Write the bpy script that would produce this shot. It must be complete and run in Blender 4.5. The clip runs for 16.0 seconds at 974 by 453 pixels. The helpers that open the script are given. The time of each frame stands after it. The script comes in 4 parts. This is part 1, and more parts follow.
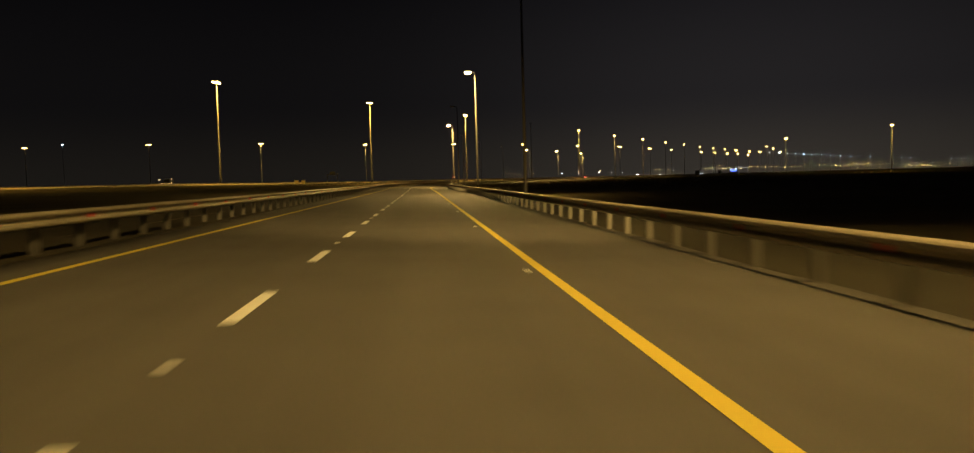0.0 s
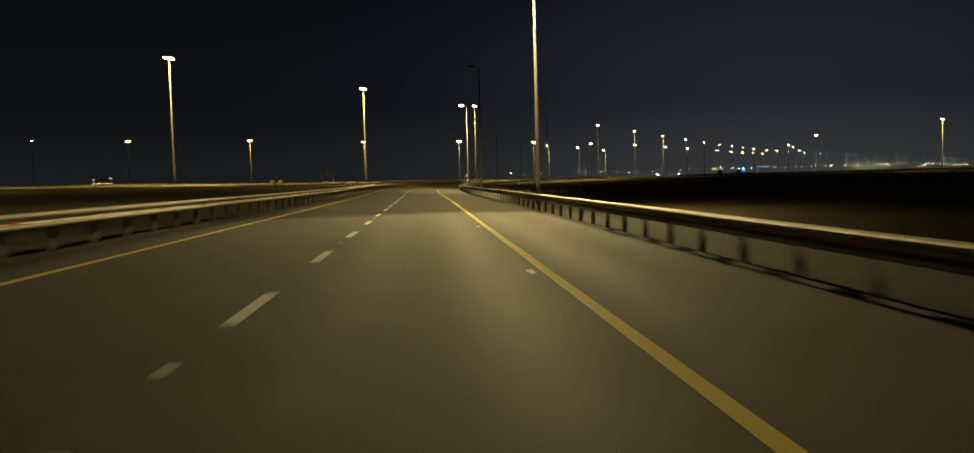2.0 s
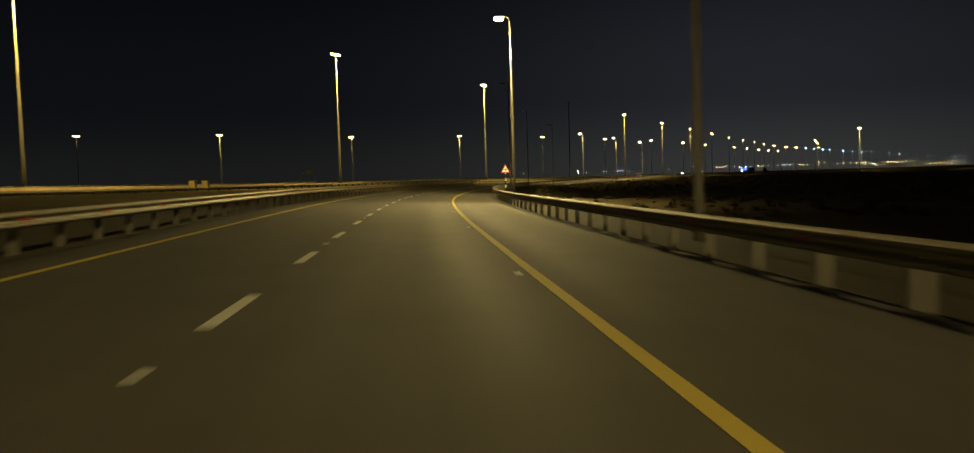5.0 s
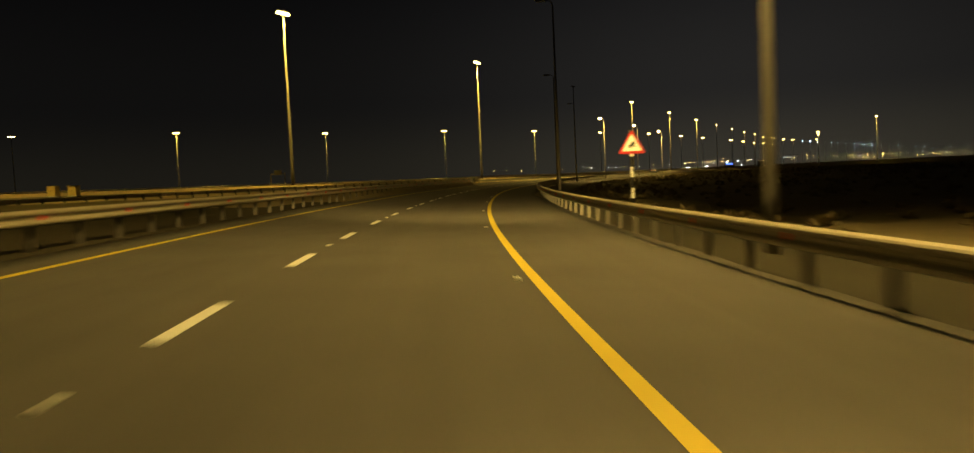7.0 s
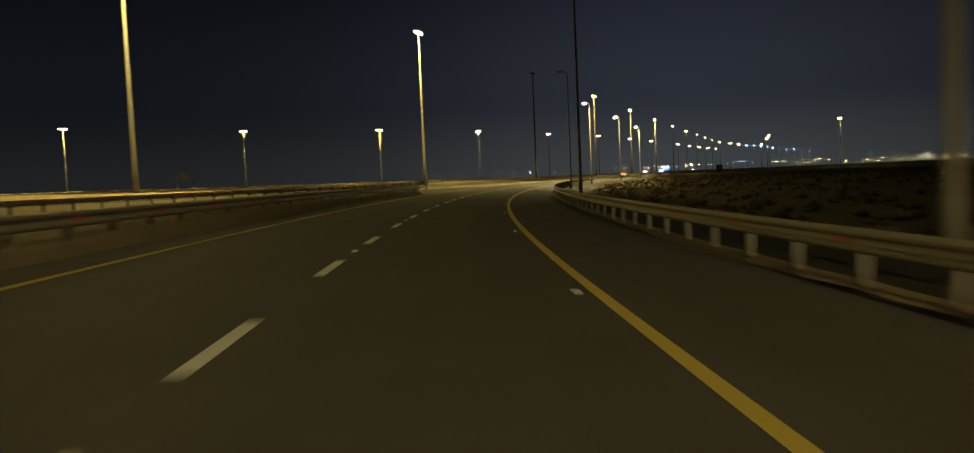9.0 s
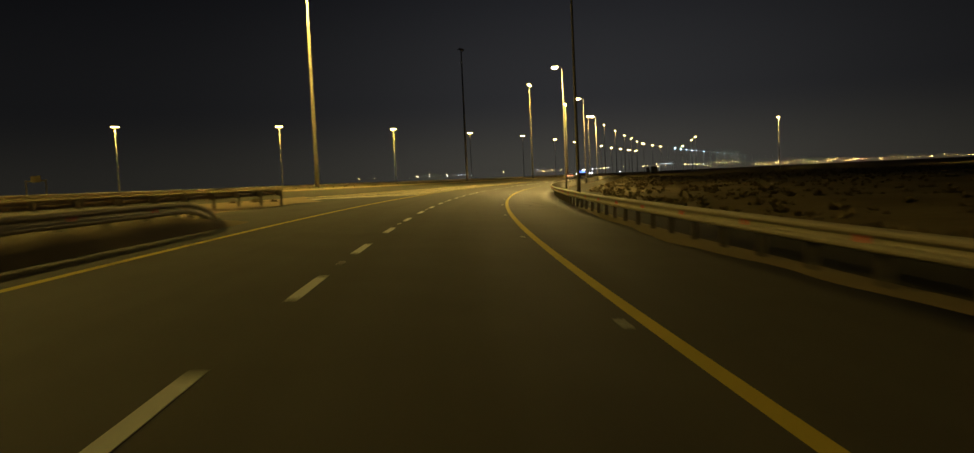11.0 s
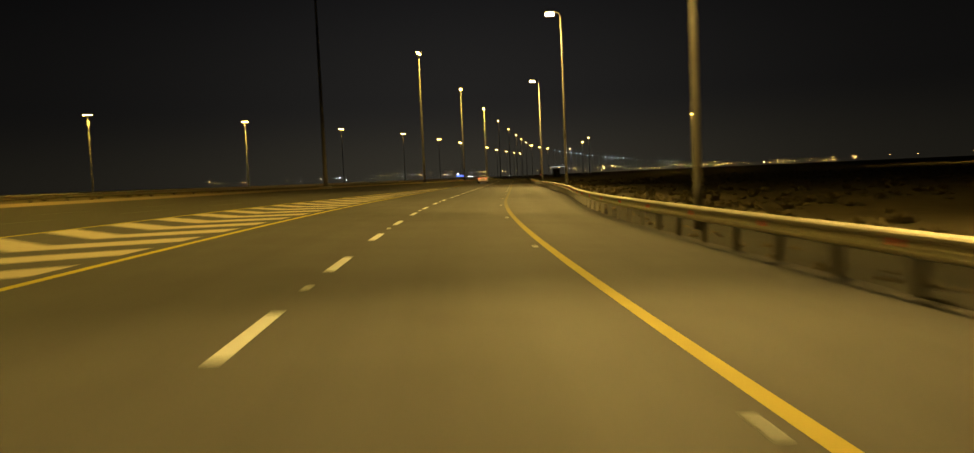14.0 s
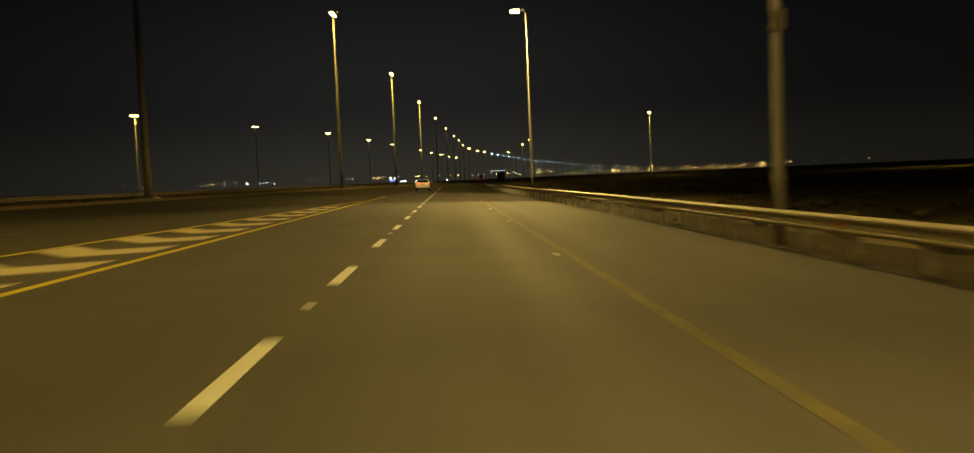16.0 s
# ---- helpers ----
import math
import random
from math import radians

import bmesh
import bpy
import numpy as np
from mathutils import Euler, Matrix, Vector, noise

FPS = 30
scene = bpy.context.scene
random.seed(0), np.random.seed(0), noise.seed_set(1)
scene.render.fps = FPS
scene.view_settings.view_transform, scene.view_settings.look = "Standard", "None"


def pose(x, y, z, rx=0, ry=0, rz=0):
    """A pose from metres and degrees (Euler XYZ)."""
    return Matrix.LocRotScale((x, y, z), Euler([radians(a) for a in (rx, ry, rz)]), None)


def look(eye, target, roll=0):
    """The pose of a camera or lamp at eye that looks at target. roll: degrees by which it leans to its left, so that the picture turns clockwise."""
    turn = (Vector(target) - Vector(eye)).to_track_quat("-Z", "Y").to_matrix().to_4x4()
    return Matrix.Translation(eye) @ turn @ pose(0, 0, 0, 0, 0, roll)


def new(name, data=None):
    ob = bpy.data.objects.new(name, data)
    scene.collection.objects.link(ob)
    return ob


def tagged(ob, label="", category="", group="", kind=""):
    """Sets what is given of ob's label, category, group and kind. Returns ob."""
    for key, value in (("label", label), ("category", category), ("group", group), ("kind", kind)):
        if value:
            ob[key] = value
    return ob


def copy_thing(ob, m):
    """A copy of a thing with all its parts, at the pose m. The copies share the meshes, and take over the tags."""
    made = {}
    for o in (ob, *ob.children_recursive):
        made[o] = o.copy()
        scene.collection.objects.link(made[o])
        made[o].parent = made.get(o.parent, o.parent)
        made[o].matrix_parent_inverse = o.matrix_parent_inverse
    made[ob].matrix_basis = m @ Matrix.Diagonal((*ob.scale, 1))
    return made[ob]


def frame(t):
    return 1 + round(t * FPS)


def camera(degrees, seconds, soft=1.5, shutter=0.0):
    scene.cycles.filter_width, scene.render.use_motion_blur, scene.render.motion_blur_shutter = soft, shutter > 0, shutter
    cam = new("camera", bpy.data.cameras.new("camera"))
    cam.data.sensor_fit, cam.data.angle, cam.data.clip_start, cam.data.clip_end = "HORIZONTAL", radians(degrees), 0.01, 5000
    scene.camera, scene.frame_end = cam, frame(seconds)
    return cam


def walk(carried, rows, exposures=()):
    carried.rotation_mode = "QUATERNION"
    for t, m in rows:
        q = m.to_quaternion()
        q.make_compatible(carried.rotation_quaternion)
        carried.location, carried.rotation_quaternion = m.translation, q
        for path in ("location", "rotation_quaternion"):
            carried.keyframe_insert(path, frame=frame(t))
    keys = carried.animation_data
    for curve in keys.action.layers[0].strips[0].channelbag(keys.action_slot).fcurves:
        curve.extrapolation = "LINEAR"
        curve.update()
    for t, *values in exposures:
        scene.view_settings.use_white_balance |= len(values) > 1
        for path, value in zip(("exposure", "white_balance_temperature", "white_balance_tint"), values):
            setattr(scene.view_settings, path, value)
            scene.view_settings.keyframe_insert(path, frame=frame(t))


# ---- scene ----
# camera: seconds, x, y, pitch, roll, yaw; held 1.35 m over the road
ROWS = [
    (0.0, 0.00, 0.00, -3.34, 1.56, -4.59),
    (0.5, -0.00, 11.90, -3.32, 1.51, -4.51),
    (1.0, -0.01, 23.77, -3.33, 1.49, -4.44),
    (1.5, -0.00, 35.61, -3.33, 1.53, -4.41),
    (2.0, 0.00, 47.41, -3.33, 1.54, -4.38),
    (2.5, -0.01, 59.21, -3.32, 1.54, -4.36),
    (3.0, -0.02, 71.02, -3.34, 1.51, -4.37),
    (3.5, -0.03, 82.83, -3.32, 1.52, -4.44),
    (4.0, -0.02, 94.67, -3.31, 1.54, -4.52),
    (4.5, -0.01, 106.54, -3.32, 1.59, -4.60),
    (5.0, -0.01, 118.44, -3.35, 1.75, -4.65),
    (5.5, 0.02, 130.35, -3.40, 1.99, -4.75),
    (6.0, 0.09, 142.29, -3.45, 2.25, -4.96),
    (6.5, 0.26, 154.24, -3.48, 2.49, -5.32),
    (7.0, 0.56, 166.21, -3.49, 2.66, -5.85),
    (7.5, 1.04, 178.21, -3.45, 2.72, -6.58),
    (8.0, 1.74, 190.21, -3.43, 2.66, -7.62),
    (8.5, 2.70, 202.20, -3.41, 2.56, -8.87),
    (9.0, 3.95, 214.19, -3.37, 2.49, -10.28),
    (9.5, 5.50, 226.16, -3.36, 2.49, -11.77),
    (10.0, 7.36, 238.11, -3.36, 2.52, -13.28),
    (10.5, 9.52, 250.02, -3.38, 2.57, -14.79),
    (11.0, 11.98, 261.89, -3.41, 2.61, -16.26),
    (11.5, 14.73, 273.71, -3.43, 2.62, -17.68),
    (12.0, 17.79, 285.45, -3.45, 2.57, -19.06),
    (12.5, 21.14, 297.11, -3.50, 2.52, -20.51),
    (13.0, 24.78, 308.67, -3.49, 2.50, -22.01),
    (13.5, 28.71, 320.12, -3.48, 2.53, -23.52),
    (14.0, 32.91, 331.45, -3.52, 2.55, -24.95),
    (14.5, 37.37, 342.64, -3.54, 2.54, -26.30),
    (15.0, 42.09, 353.69, -3.50, 2.54, -27.58),
    (15.5, 47.04, 364.60, -3.44, 2.51, -28.69),
    (16.0, 52.20, 375.39, -3.39, 2.45, -29.66),
]
cam = camera(62.07, 16.0, soft=1.35, shutter=0.6)
# seconds, stops, white balance: brighter and cooler between the lit lamps, warmer under them
TINTS = [(0.0, 0.25, 6200, 19), (0.6, 0.4, 5300, 14), (1.2, 0.5, 4700, 10), (2.0, 0.5, 4800, 11), (2.7, 0.3, 6000, 19), (3.5, 0.25, 6100, 16), (4.5, 0.35, 4900, 9), (5.1, 0.4, 5200, 9), (5.8, 0.35, 5800, 8),
         (7.0, 0.4, 6500, 6), (7.6, 0.45, 6200, 7), (8.3, 0.65, 5100, 10), (9.2, 1.05, 4800, 10), (11.3, 0.95, 5900, 9), (12.6, 0.8, 6200, 7), (13.8, 0.25, 6500, 7), (16.0, 0.1, 6300, 6)]
walk(cam, [(t, pose(x, y, 1.35, 90 + p, r, w)) for t, x, y, p, r, w in ROWS], TINTS)

# ---------------------------------------------------------------- world and light
SODIUM = (1.0, 0.655, 0.165)
WARM = (1.0, 0.66, 0.11)
LED = (0.80, 0.92, 1.0)
RAMP_LAMP_W = 8000.0
MAST_W = 17000.0

world = bpy.data.worlds.new("night_sky")
scene.world = world
world.use_nodes = True
wn, wl = world.node_tree.nodes, world.node_tree.links
wn.clear()
w_out = wn.new("ShaderNodeOutputWorld")
w_bg = wn.new("ShaderNodeBackground")
w_tc = wn.new("ShaderNodeTexCoord")
w_sep = wn.new("ShaderNodeSeparateXYZ")
w_ramp = wn.new("ShaderNodeValToRGB")
w_ramp.color_ramp.interpolation = "EASE"
w_ramp.color_ramp.elements[0].position = 0.0
w_ramp.color_ramp.elements[0].color = (0.0162, 0.0142, 0.0104, 1)
w_ramp.color_ramp.elements[1].position = 0.32
w_ramp.color_ramp.elements[1].color = (0.0020, 0.0020, 0.0026, 1)
mid = w_ramp.color_ramp.elements.new(0.10)
mid.color = (0.0072, 0.0067, 0.0064, 1)
wl.new(w_tc.outputs["Generated"], w_sep.inputs[0])
wl.new(w_sep.outputs["Z"], w_ramp.inputs[0])
wl.new(w_ramp.outputs[0], w_bg.inputs["Color"])
# lamp glare painted as a broad dome in the sky over the road's far end
w_dot = wn.new("ShaderNodeVectorMath")
w_dot.operation = "DOT_PRODUCT"
w_dot.inputs[1].default_value = (0.40, 0.908, 0.12)
w_pow = wn.new("ShaderNodeMath")
w_pow.operation = "POWER"
w_pow.inputs[1].default_value = 18.0
w_pow.use_clamp = True
w_gain = wn.new("ShaderNodeMath")
w_gain.operation = "MULTIPLY_ADD"
w_gain.inputs[1].default_value, w_gain.inputs[2].default_value = 1.35, 0.52
w_pos = wn.new("ShaderNodeMath")
w_pos.operation = "MAXIMUM"
wl.new(w_tc.outputs["Generated"], w_dot.inputs[0])
wl.new(w_dot.outputs["Value"], w_pos.inputs[0])
wl.new(w_pos.outputs[0], w_pow.inputs[0])
wl.new(w_pow.outputs[0], w_gain.inputs[0])
wl.new(w_gain.outputs[0], w_bg.inputs["Strength"])
wl.new(w_bg.outputs[0], w_out.inputs["Surface"])


# ---------------------------------------------------------------- materials
def make_mat(name, base, rough=0.7, metal=0.0, spread=0.25, scale=3.0, fine=60.0, bump=0.15, spec=0.5, tint=None):
    """A surface with colour variation at two scales and fine relief, in metres of the object's own space."""
    m = bpy.data.materials.new(name)
    m.use_nodes = True
    n, l = m.node_tree.nodes, m.node_tree.links
    b = n["Principled BSDF"]
    tc = n.new("ShaderNodeTexCoord")
    big, small = n.new("ShaderNodeTexNoise"), n.new("ShaderNodeTexNoise")
    big.inputs["Scale"].default_value, big.inputs["Detail"].default_value = scale, 5
    small.inputs["Scale"].default_value, small.inputs["Detail"].default_value = fine, 3
    l.new(tc.outputs["Object"], big.inputs["Vector"])
    l.new(tc.outputs["Object"], small.inputs["Vector"])
    mix = n.new("ShaderNodeMix")
    mix.data_type = "RGBA"
    lo = [c * (1 - spread) for c in base]
    hi = [min(1, c * (1 + spread)) for c in (tint or base)]
    mix.inputs[6].default_value, mix.inputs[7].default_value = (*lo, 1), (*hi, 1)
    add = n.new("ShaderNodeMath")
    add.operation = "MULTIPLY_ADD"
    add.inputs[1].default_value, add.inputs[2].default_value = 0.45, 0.28
    sub = n.new("ShaderNodeMath")
    sub.operation = "ADD"
    half = n.new("ShaderNodeMath")
    half.operation = "MULTIPLY"
    half.inputs[1].default_value = 0.55
    l.new(small.outputs["Fac"], half.inputs[0])
    l.new(big.outputs["Fac"], sub.inputs[0])
    l.new(half.outputs[0], sub.inputs[1])
    l.new(sub.outputs[0], add.inputs[0])
    l.new(add.outputs[0], mix.inputs[0])
    l.new(mix.outputs[2], b.inputs["Base Color"])
    b.inputs["Roughness"].default_value, b.inputs["Metallic"].default_value = rough, metal
    b.inputs["Specular IOR Level"].default_value = spec
    if bump:
        bp = n.new("ShaderNodeBump")
        bp.inputs["Strength"].default_value, bp.inputs["Distance"].default_value = bump, 0.01
        l.new(small.outputs["Fac"], bp.inputs["Height"])
        l.new(bp.outputs[0], b.inputs["Normal"])
    return m


def glow_mat(name, colour, strength):
    m = bpy.data.materials.new(name)
    m.use_nodes = True
    b = m.node_tree.nodes["Principled BSDF"]
    b.inputs["Base Color"].default_value = (0.8, 0.8, 0.8, 1)
    b.inputs["Emission Color"].default_value = (*colour, 1)
    b.inputs["Emission Strength"].default_value = strength
    return m


ASPHALT_OLD = make_mat("worn_asphalt", (0.068, 0.063, 0.055), 0.8, spread=0.2, scale=0.2, fine=30, bump=0.3, spec=0.15)
SAND = make_mat("desert_sand", (0.125, 0.103, 0.060), 0.95, spread=0.85, scale=0.16, fine=0.9, bump=0.5, spec=0.1)
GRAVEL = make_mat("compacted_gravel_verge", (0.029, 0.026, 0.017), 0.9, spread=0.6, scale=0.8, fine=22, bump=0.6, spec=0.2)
VERGE_SAND = make_mat("trodden_verge_sand", (0.18, 0.148, 0.088), 0.95, spread=0.4, scale=0.7, fine=9, bump=0.6, spec=0.1)
GANTRY_PAINT = make_mat("pale_yellow_gantry_paint", (0.72, 0.62, 0.30), 0.5, spread=0.12, scale=1, fine=8, bump=0.03)
DARK_VERGE = make_mat("dark_verge_ground", (0.036, 0.031, 0.021), 0.95, spread=0.5, scale=0.9, fine=14, bump=0.6, spec=0.1)
SANDY_GRAVEL = make_mat("sandy_gravel_verge", (0.043, 0.036, 0.020), 0.95, spread=0.55, scale=0.7, fine=11, bump=0.7, spec=0.1)
LIGHT_SAND = make_mat("pale_wind_blown_sand", (0.30, 0.235, 0.15), 0.95, spread=0.25, scale=0.5, fine=6, bump=0.5, spec=0.1)
WHITE_PAINT = make_mat("white_road_paint", (0.62, 0.62, 0.60), 0.8, spread=0.2, scale=2.5, fine=40, bump=0.1, spec=0.15)
DUSTY_WHITE = make_mat("dusty_white_paint", (0.50, 0.43, 0.29), 0.8, spread=0.32, scale=0.9, fine=22, bump=0.12, spec=0.15)
FADED_WHITE = make_mat("faded_white_paint", (0.115, 0.11, 0.10), 0.8, spread=0.5, scale=1.4, fine=30, bump=0.15, spec=0.15)
YELLOW_PAINT = make_mat("yellow_road_paint", (0.54, 0.43, 0.045), 0.8, spread=0.14, scale=2.0, fine=40, bump=0.1, spec=0.15)
TYRE_MARK = make_mat("rubber_streak", (0.034, 0.032, 0.030), 0.8, spread=0.4, scale=1.5, fine=25, bump=0.2, spec=0.15)
GALV = make_mat("galvanised_steel", (0.30, 0.267, 0.20), 0.6, 0.35, spread=0.16, scale=1.2, fine=25, bump=0.05)
GALV_POST = make_mat("weathered_galvanised_post", (0.185, 0.174, 0.155), 0.6, 0.2, spread=0.2, scale=3, fine=30, bump=0.08)
POLE_STEEL = make_mat("pole_steel", (0.13, 0.12, 0.105), 0.6, 0.2, spread=0.15, scale=1.5, fine=20, bump=0.05)
MAST_STEEL = make_mat("mast_steel", (0.17, 0.158, 0.14), 0.7, 0.1, spread=0.15, scale=1.5, fine=20, bump=0.05, spec=0.2)
DARK_METAL = make_mat("dark_lamp_housing", (0.09, 0.09, 0.09), 0.5, 0.3, spread=0.15, scale=3, fine=30, bump=0.05)
CONCRETE = make_mat("concrete", (0.36, 0.34, 0.30), 0.85, spread=0.2, scale=1.5, fine=30, bump=0.2)
RED_LENS = make_mat("red_reflector", (0.85, 0.07, 0.09), 0.25, spread=0.1, scale=5, fine=60, bump=0)
AMBER_STUD = make_mat("stud_ceramic", (0.75, 0.73, 0.70), 0.3, spread=0.1, scale=8, fine=60, bump=0)
BLACK_PAINT = make_mat("black_paint", (0.02, 0.02, 0.02), 0.5, spread=0.2, scale=4, fine=40, bump=0.03)
SIGN_WHITE = make_mat("sign_white_sheeting", (0.85, 0.85, 0.85), 0.4, spread=0.06, scale=4, fine=60, bump=0)
SIGN_RED = make_mat("sign_red_sheeting", (0.42, 0.03, 0.03), 0.4, spread=0.08, scale=4, fine=60, bump=0)
CABINET = make_mat("yellow_cabinet_paint", (0.42, 0.33, 0.11), 0.55, spread=0.12, scale=2, fine=20, bump=0.05)
LEAF = make_mat("dry_shrub_leaf", (0.14, 0.125, 0.058), 0.9, spread=0.5, scale=1.5, fine=12, bump=0.1, tint=(0.15, 0.12, 0.06))
CAR_WHITE = make_mat("white_car_paint", (0.78, 0.77, 0.74), 0.22, spread=0.03, scale=1, fine=10, bump=0)
CAR_BLACK = make_mat("black_car_trim", (0.015, 0.015, 0.015), 0.4, spread=0.2, scale=4, fine=30, bump=0)
GLASS_DARK = make_mat("tinted_car_glass", (0.012, 0.012, 0.014), 0.06, spread=0.1, scale=1, fine=8, bump=0)
RUBBER = make_mat("tyre_rubber", (0.018, 0.018, 0.018), 0.85, spread=0.2, scale=6, fine=50, bump=0.1)
ALLOY = make_mat("alloy_rim", (0.55, 0.55, 0.56), 0.3, 0.9, spread=0.1, scale=4, fine=30, bump=0)
TRUCK_BOX = make_mat("dark_lorry_tarpaulin", (0.05, 0.05, 0.055), 0.7, spread=0.2, scale=1, fine=8, bump=0.1)
SODIUM_GLOW = glow_mat("sodium_lamp_glow", SODIUM, 160.0)
WARM_GLOW = glow_mat("mast_floodlight_glow", WARM, 45.0)
FAR_WARM_GLOW = glow_mat("far_lamp_glow", (1.0, 0.62, 0.12), 32.0)
FAR_ORANGE_GLOW = glow_mat("far_orange_glow", (1.0, 0.55, 0.14), 30.0)
MARKER_GLOW = glow_mat("marker_light_glow", (1.0, 0.62, 0.25), 7.0)
LED_GLOW = glow_mat("led_lamp_glow", (0.50, 0.78, 1.0), 36.0)
LED_SOFT = glow_mat("canopy_light_glow", LED, 1.2)
TOWN_GLOW = glow_mat("town_light_glow", (1.0, 0.56, 0.14), 30.0)
TOWN_WHITE = glow_mat("town_white_glow", (0.8, 0.9, 1.0), 25.0)
BLUE_GLOW = glow_mat("blue_neon_glow", (0.08, 0.16, 1.0), 4.0)
TAIL_GLOW = glow_mat("tail_lamp_glow", (1.0, 0.16, 0.09), 5.0)
HEAD_GLOW = glow_mat("head_lamp_glow", (0.92, 0.96, 1.0), 60.0)
PLATE_GLOW = make_mat("number_plate", (0.8, 0.8, 0.8), 0.4, spread=0.05, scale=5, fine=60, bump=0)


def road_mat(name, base):
    """Asphalt with polished wheel tracks, paver streaks along the lane and a mottle of stains; reads the sheet's own (s, q) coordinates."""
    m = make_mat(name, base, 0.8, spread=0.2, scale=0.3, fine=45, bump=0.35, spec=0.15)
    n, l = m.node_tree.nodes, m.node_tree.links
    b = n["Principled BSDF"]
    old = b.inputs["Base Color"].links[0].from_socket
    co = n.new("ShaderNodeAttribute")
    co.attribute_name = "along_across"
    sep = n.new("ShaderNodeSeparateXYZ")
    l.new(co.outputs["Vector"], sep.inputs[0])
    wave = n.new("ShaderNodeMath")
    wave.operation = "MULTIPLY"
    wave.inputs[1].default_value = 2 * math.pi / 1.825
    l.new(sep.outputs["Y"], wave.inputs[0])
    cosn = n.new("ShaderNodeMath")
    cosn.operation = "COSINE"
    l.new(wave.outputs[0], cosn.inputs[0])
    stretch = n.new("ShaderNodeVectorMath")
    stretch.operation = "MULTIPLY"
    stretch.inputs[1].default_value = (0.035, 1.6, 1)
    l.new(co.outputs["Vector"], stretch.inputs[0])
    streak = n.new("ShaderNodeTexNoise")
    streak.inputs["Scale"].default_value, streak.inputs["Detail"].default_value = 1.0, 6
    l.new(stretch.outputs[0], streak.inputs["Vector"])
    blot = n.new("ShaderNodeTexNoise")
    blot.inputs["Scale"].default_value, blot.inputs["Detail"].default_value = 0.55, 8
    l.new(co.outputs["Vector"], blot.inputs["Vector"])

    def madd(a, k, c):
        x = n.new("ShaderNodeMath")
        x.operation = "MULTIPLY_ADD"
        l.new(a, x.inputs[0])
        x.inputs[1].default_value = k
        if isinstance(c, float):
            x.inputs[2].default_value = c
        else:
            l.new(c, x.inputs[2])
        return x.outputs[0]

    tone = madd(cosn.outputs[0], 0.05, 0.66)
    tone = madd(streak.outputs["Fac"], 0.34, tone)
    tone = madd(blot.outputs["Fac"], 0.42, tone)
    mul = n.new("ShaderNodeVectorMath")
    mul.operation = "SCALE"
    l.new(old, mul.inputs[0])
    l.new(tone, mul.inputs["Scale"])
    l.new(mul.outputs[0], b.inputs["Base Color"])
    l.new(madd(cosn.outputs[0], 0.04, 0.80), b.inputs["Roughness"])
    return m


def wearing_paint(name, fresh, bare, s0, s1):
    """Line paint that traffic wears away between two places along the road, in flakes and patches."""
    m = make_mat(name, fresh, 0.8, spread=0.14, scale=2.0, fine=40, bump=0.1, spec=0.15)
    n, l = m.node_tree.nodes, m.node_tree.links
    b = n["Principled BSDF"]
    old = b.inputs["Base Color"].links[0].from_socket
    co, sep = n.new("ShaderNodeAttribute"), n.new("ShaderNodeSeparateXYZ")
    co.attribute_name = "along_across"
    l.new(co.outputs["Vector"], sep.inputs[0])
    along = n.new("ShaderNodeMapRange")
    along.interpolation_type = "SMOOTHSTEP"
    along.inputs["From Min"].default_value, along.inputs["From Max"].default_value = s0, s1
    along.inputs["To Max"].default_value = 0.95
    l.new(sep.outputs["X"], along.inputs["Value"])
    flakes = n.new("ShaderNodeTexNoise")
    flakes.inputs["Scale"].default_value, flakes.inputs["Detail"].default_value = 2.2, 8
    l.new(co.outputs["Vector"], flakes.inputs["Vector"])
    wear = n.new("ShaderNodeMath")
    wear.operation = "MULTIPLY_ADD"
    l.new(flakes.outputs["Fac"], wear.inputs[0])
    wear.inputs[1].default_value = 0.5
    l.new(along.outputs[0], wear.inputs[2])
    low = n.new("ShaderNodeMath")
    low.operation, low.use_clamp = "SUBTRACT", True
    l.new(wear.outputs[0], low.inputs[0])
    low.inputs[1].default_value = 0.25
    mix = n.new("ShaderNodeMix")
    mix.data_type = "RGBA"
    l.new(low.outputs[0], mix.inputs[0])
    l.new(old, mix.inputs[6])
    mix.inputs[7].default_value = (*bare, 1)
    l.new(mix.outputs[2], b.inputs["Base Color"])
    return m


WEARING_YELLOW = wearing_paint("wearing_yellow_paint", (0.56, 0.44, 0.045), (0.105, 0.092, 0.058), 314.0, 388.0)
ASPHALT = road_mat("asphalt", (0.080, 0.075, 0.070))

# ---------------------------------------------------------------- alignment of the slip road
STEP = 0.5
S0, S1 = -80.0, 720.0


def heading(s):
    """Degrees, anticlockwise positive: straight, an easing, a right-hand bend, then straight on."""
    s = np.asarray(s, float)
    ease = -0.118 / (2 * 78) * (np.clip(s, 118, 196) - 118) ** 2
    bend = -0.118 * (np.clip(s, 196, 412) - 196)
    return np.maximum(ease + bend, -27.0)


_ss = np.arange(S0, S1 + STEP, STEP)
_h = np.radians(heading(_ss + STEP / 2))
_ax = np.concatenate([[0.0], np.cumsum(-np.sin(_h) * STEP)])[:-1]
_ay = np.concatenate([[0.0], np.cumsum(np.cos(_h) * STEP)])[:-1] + S0


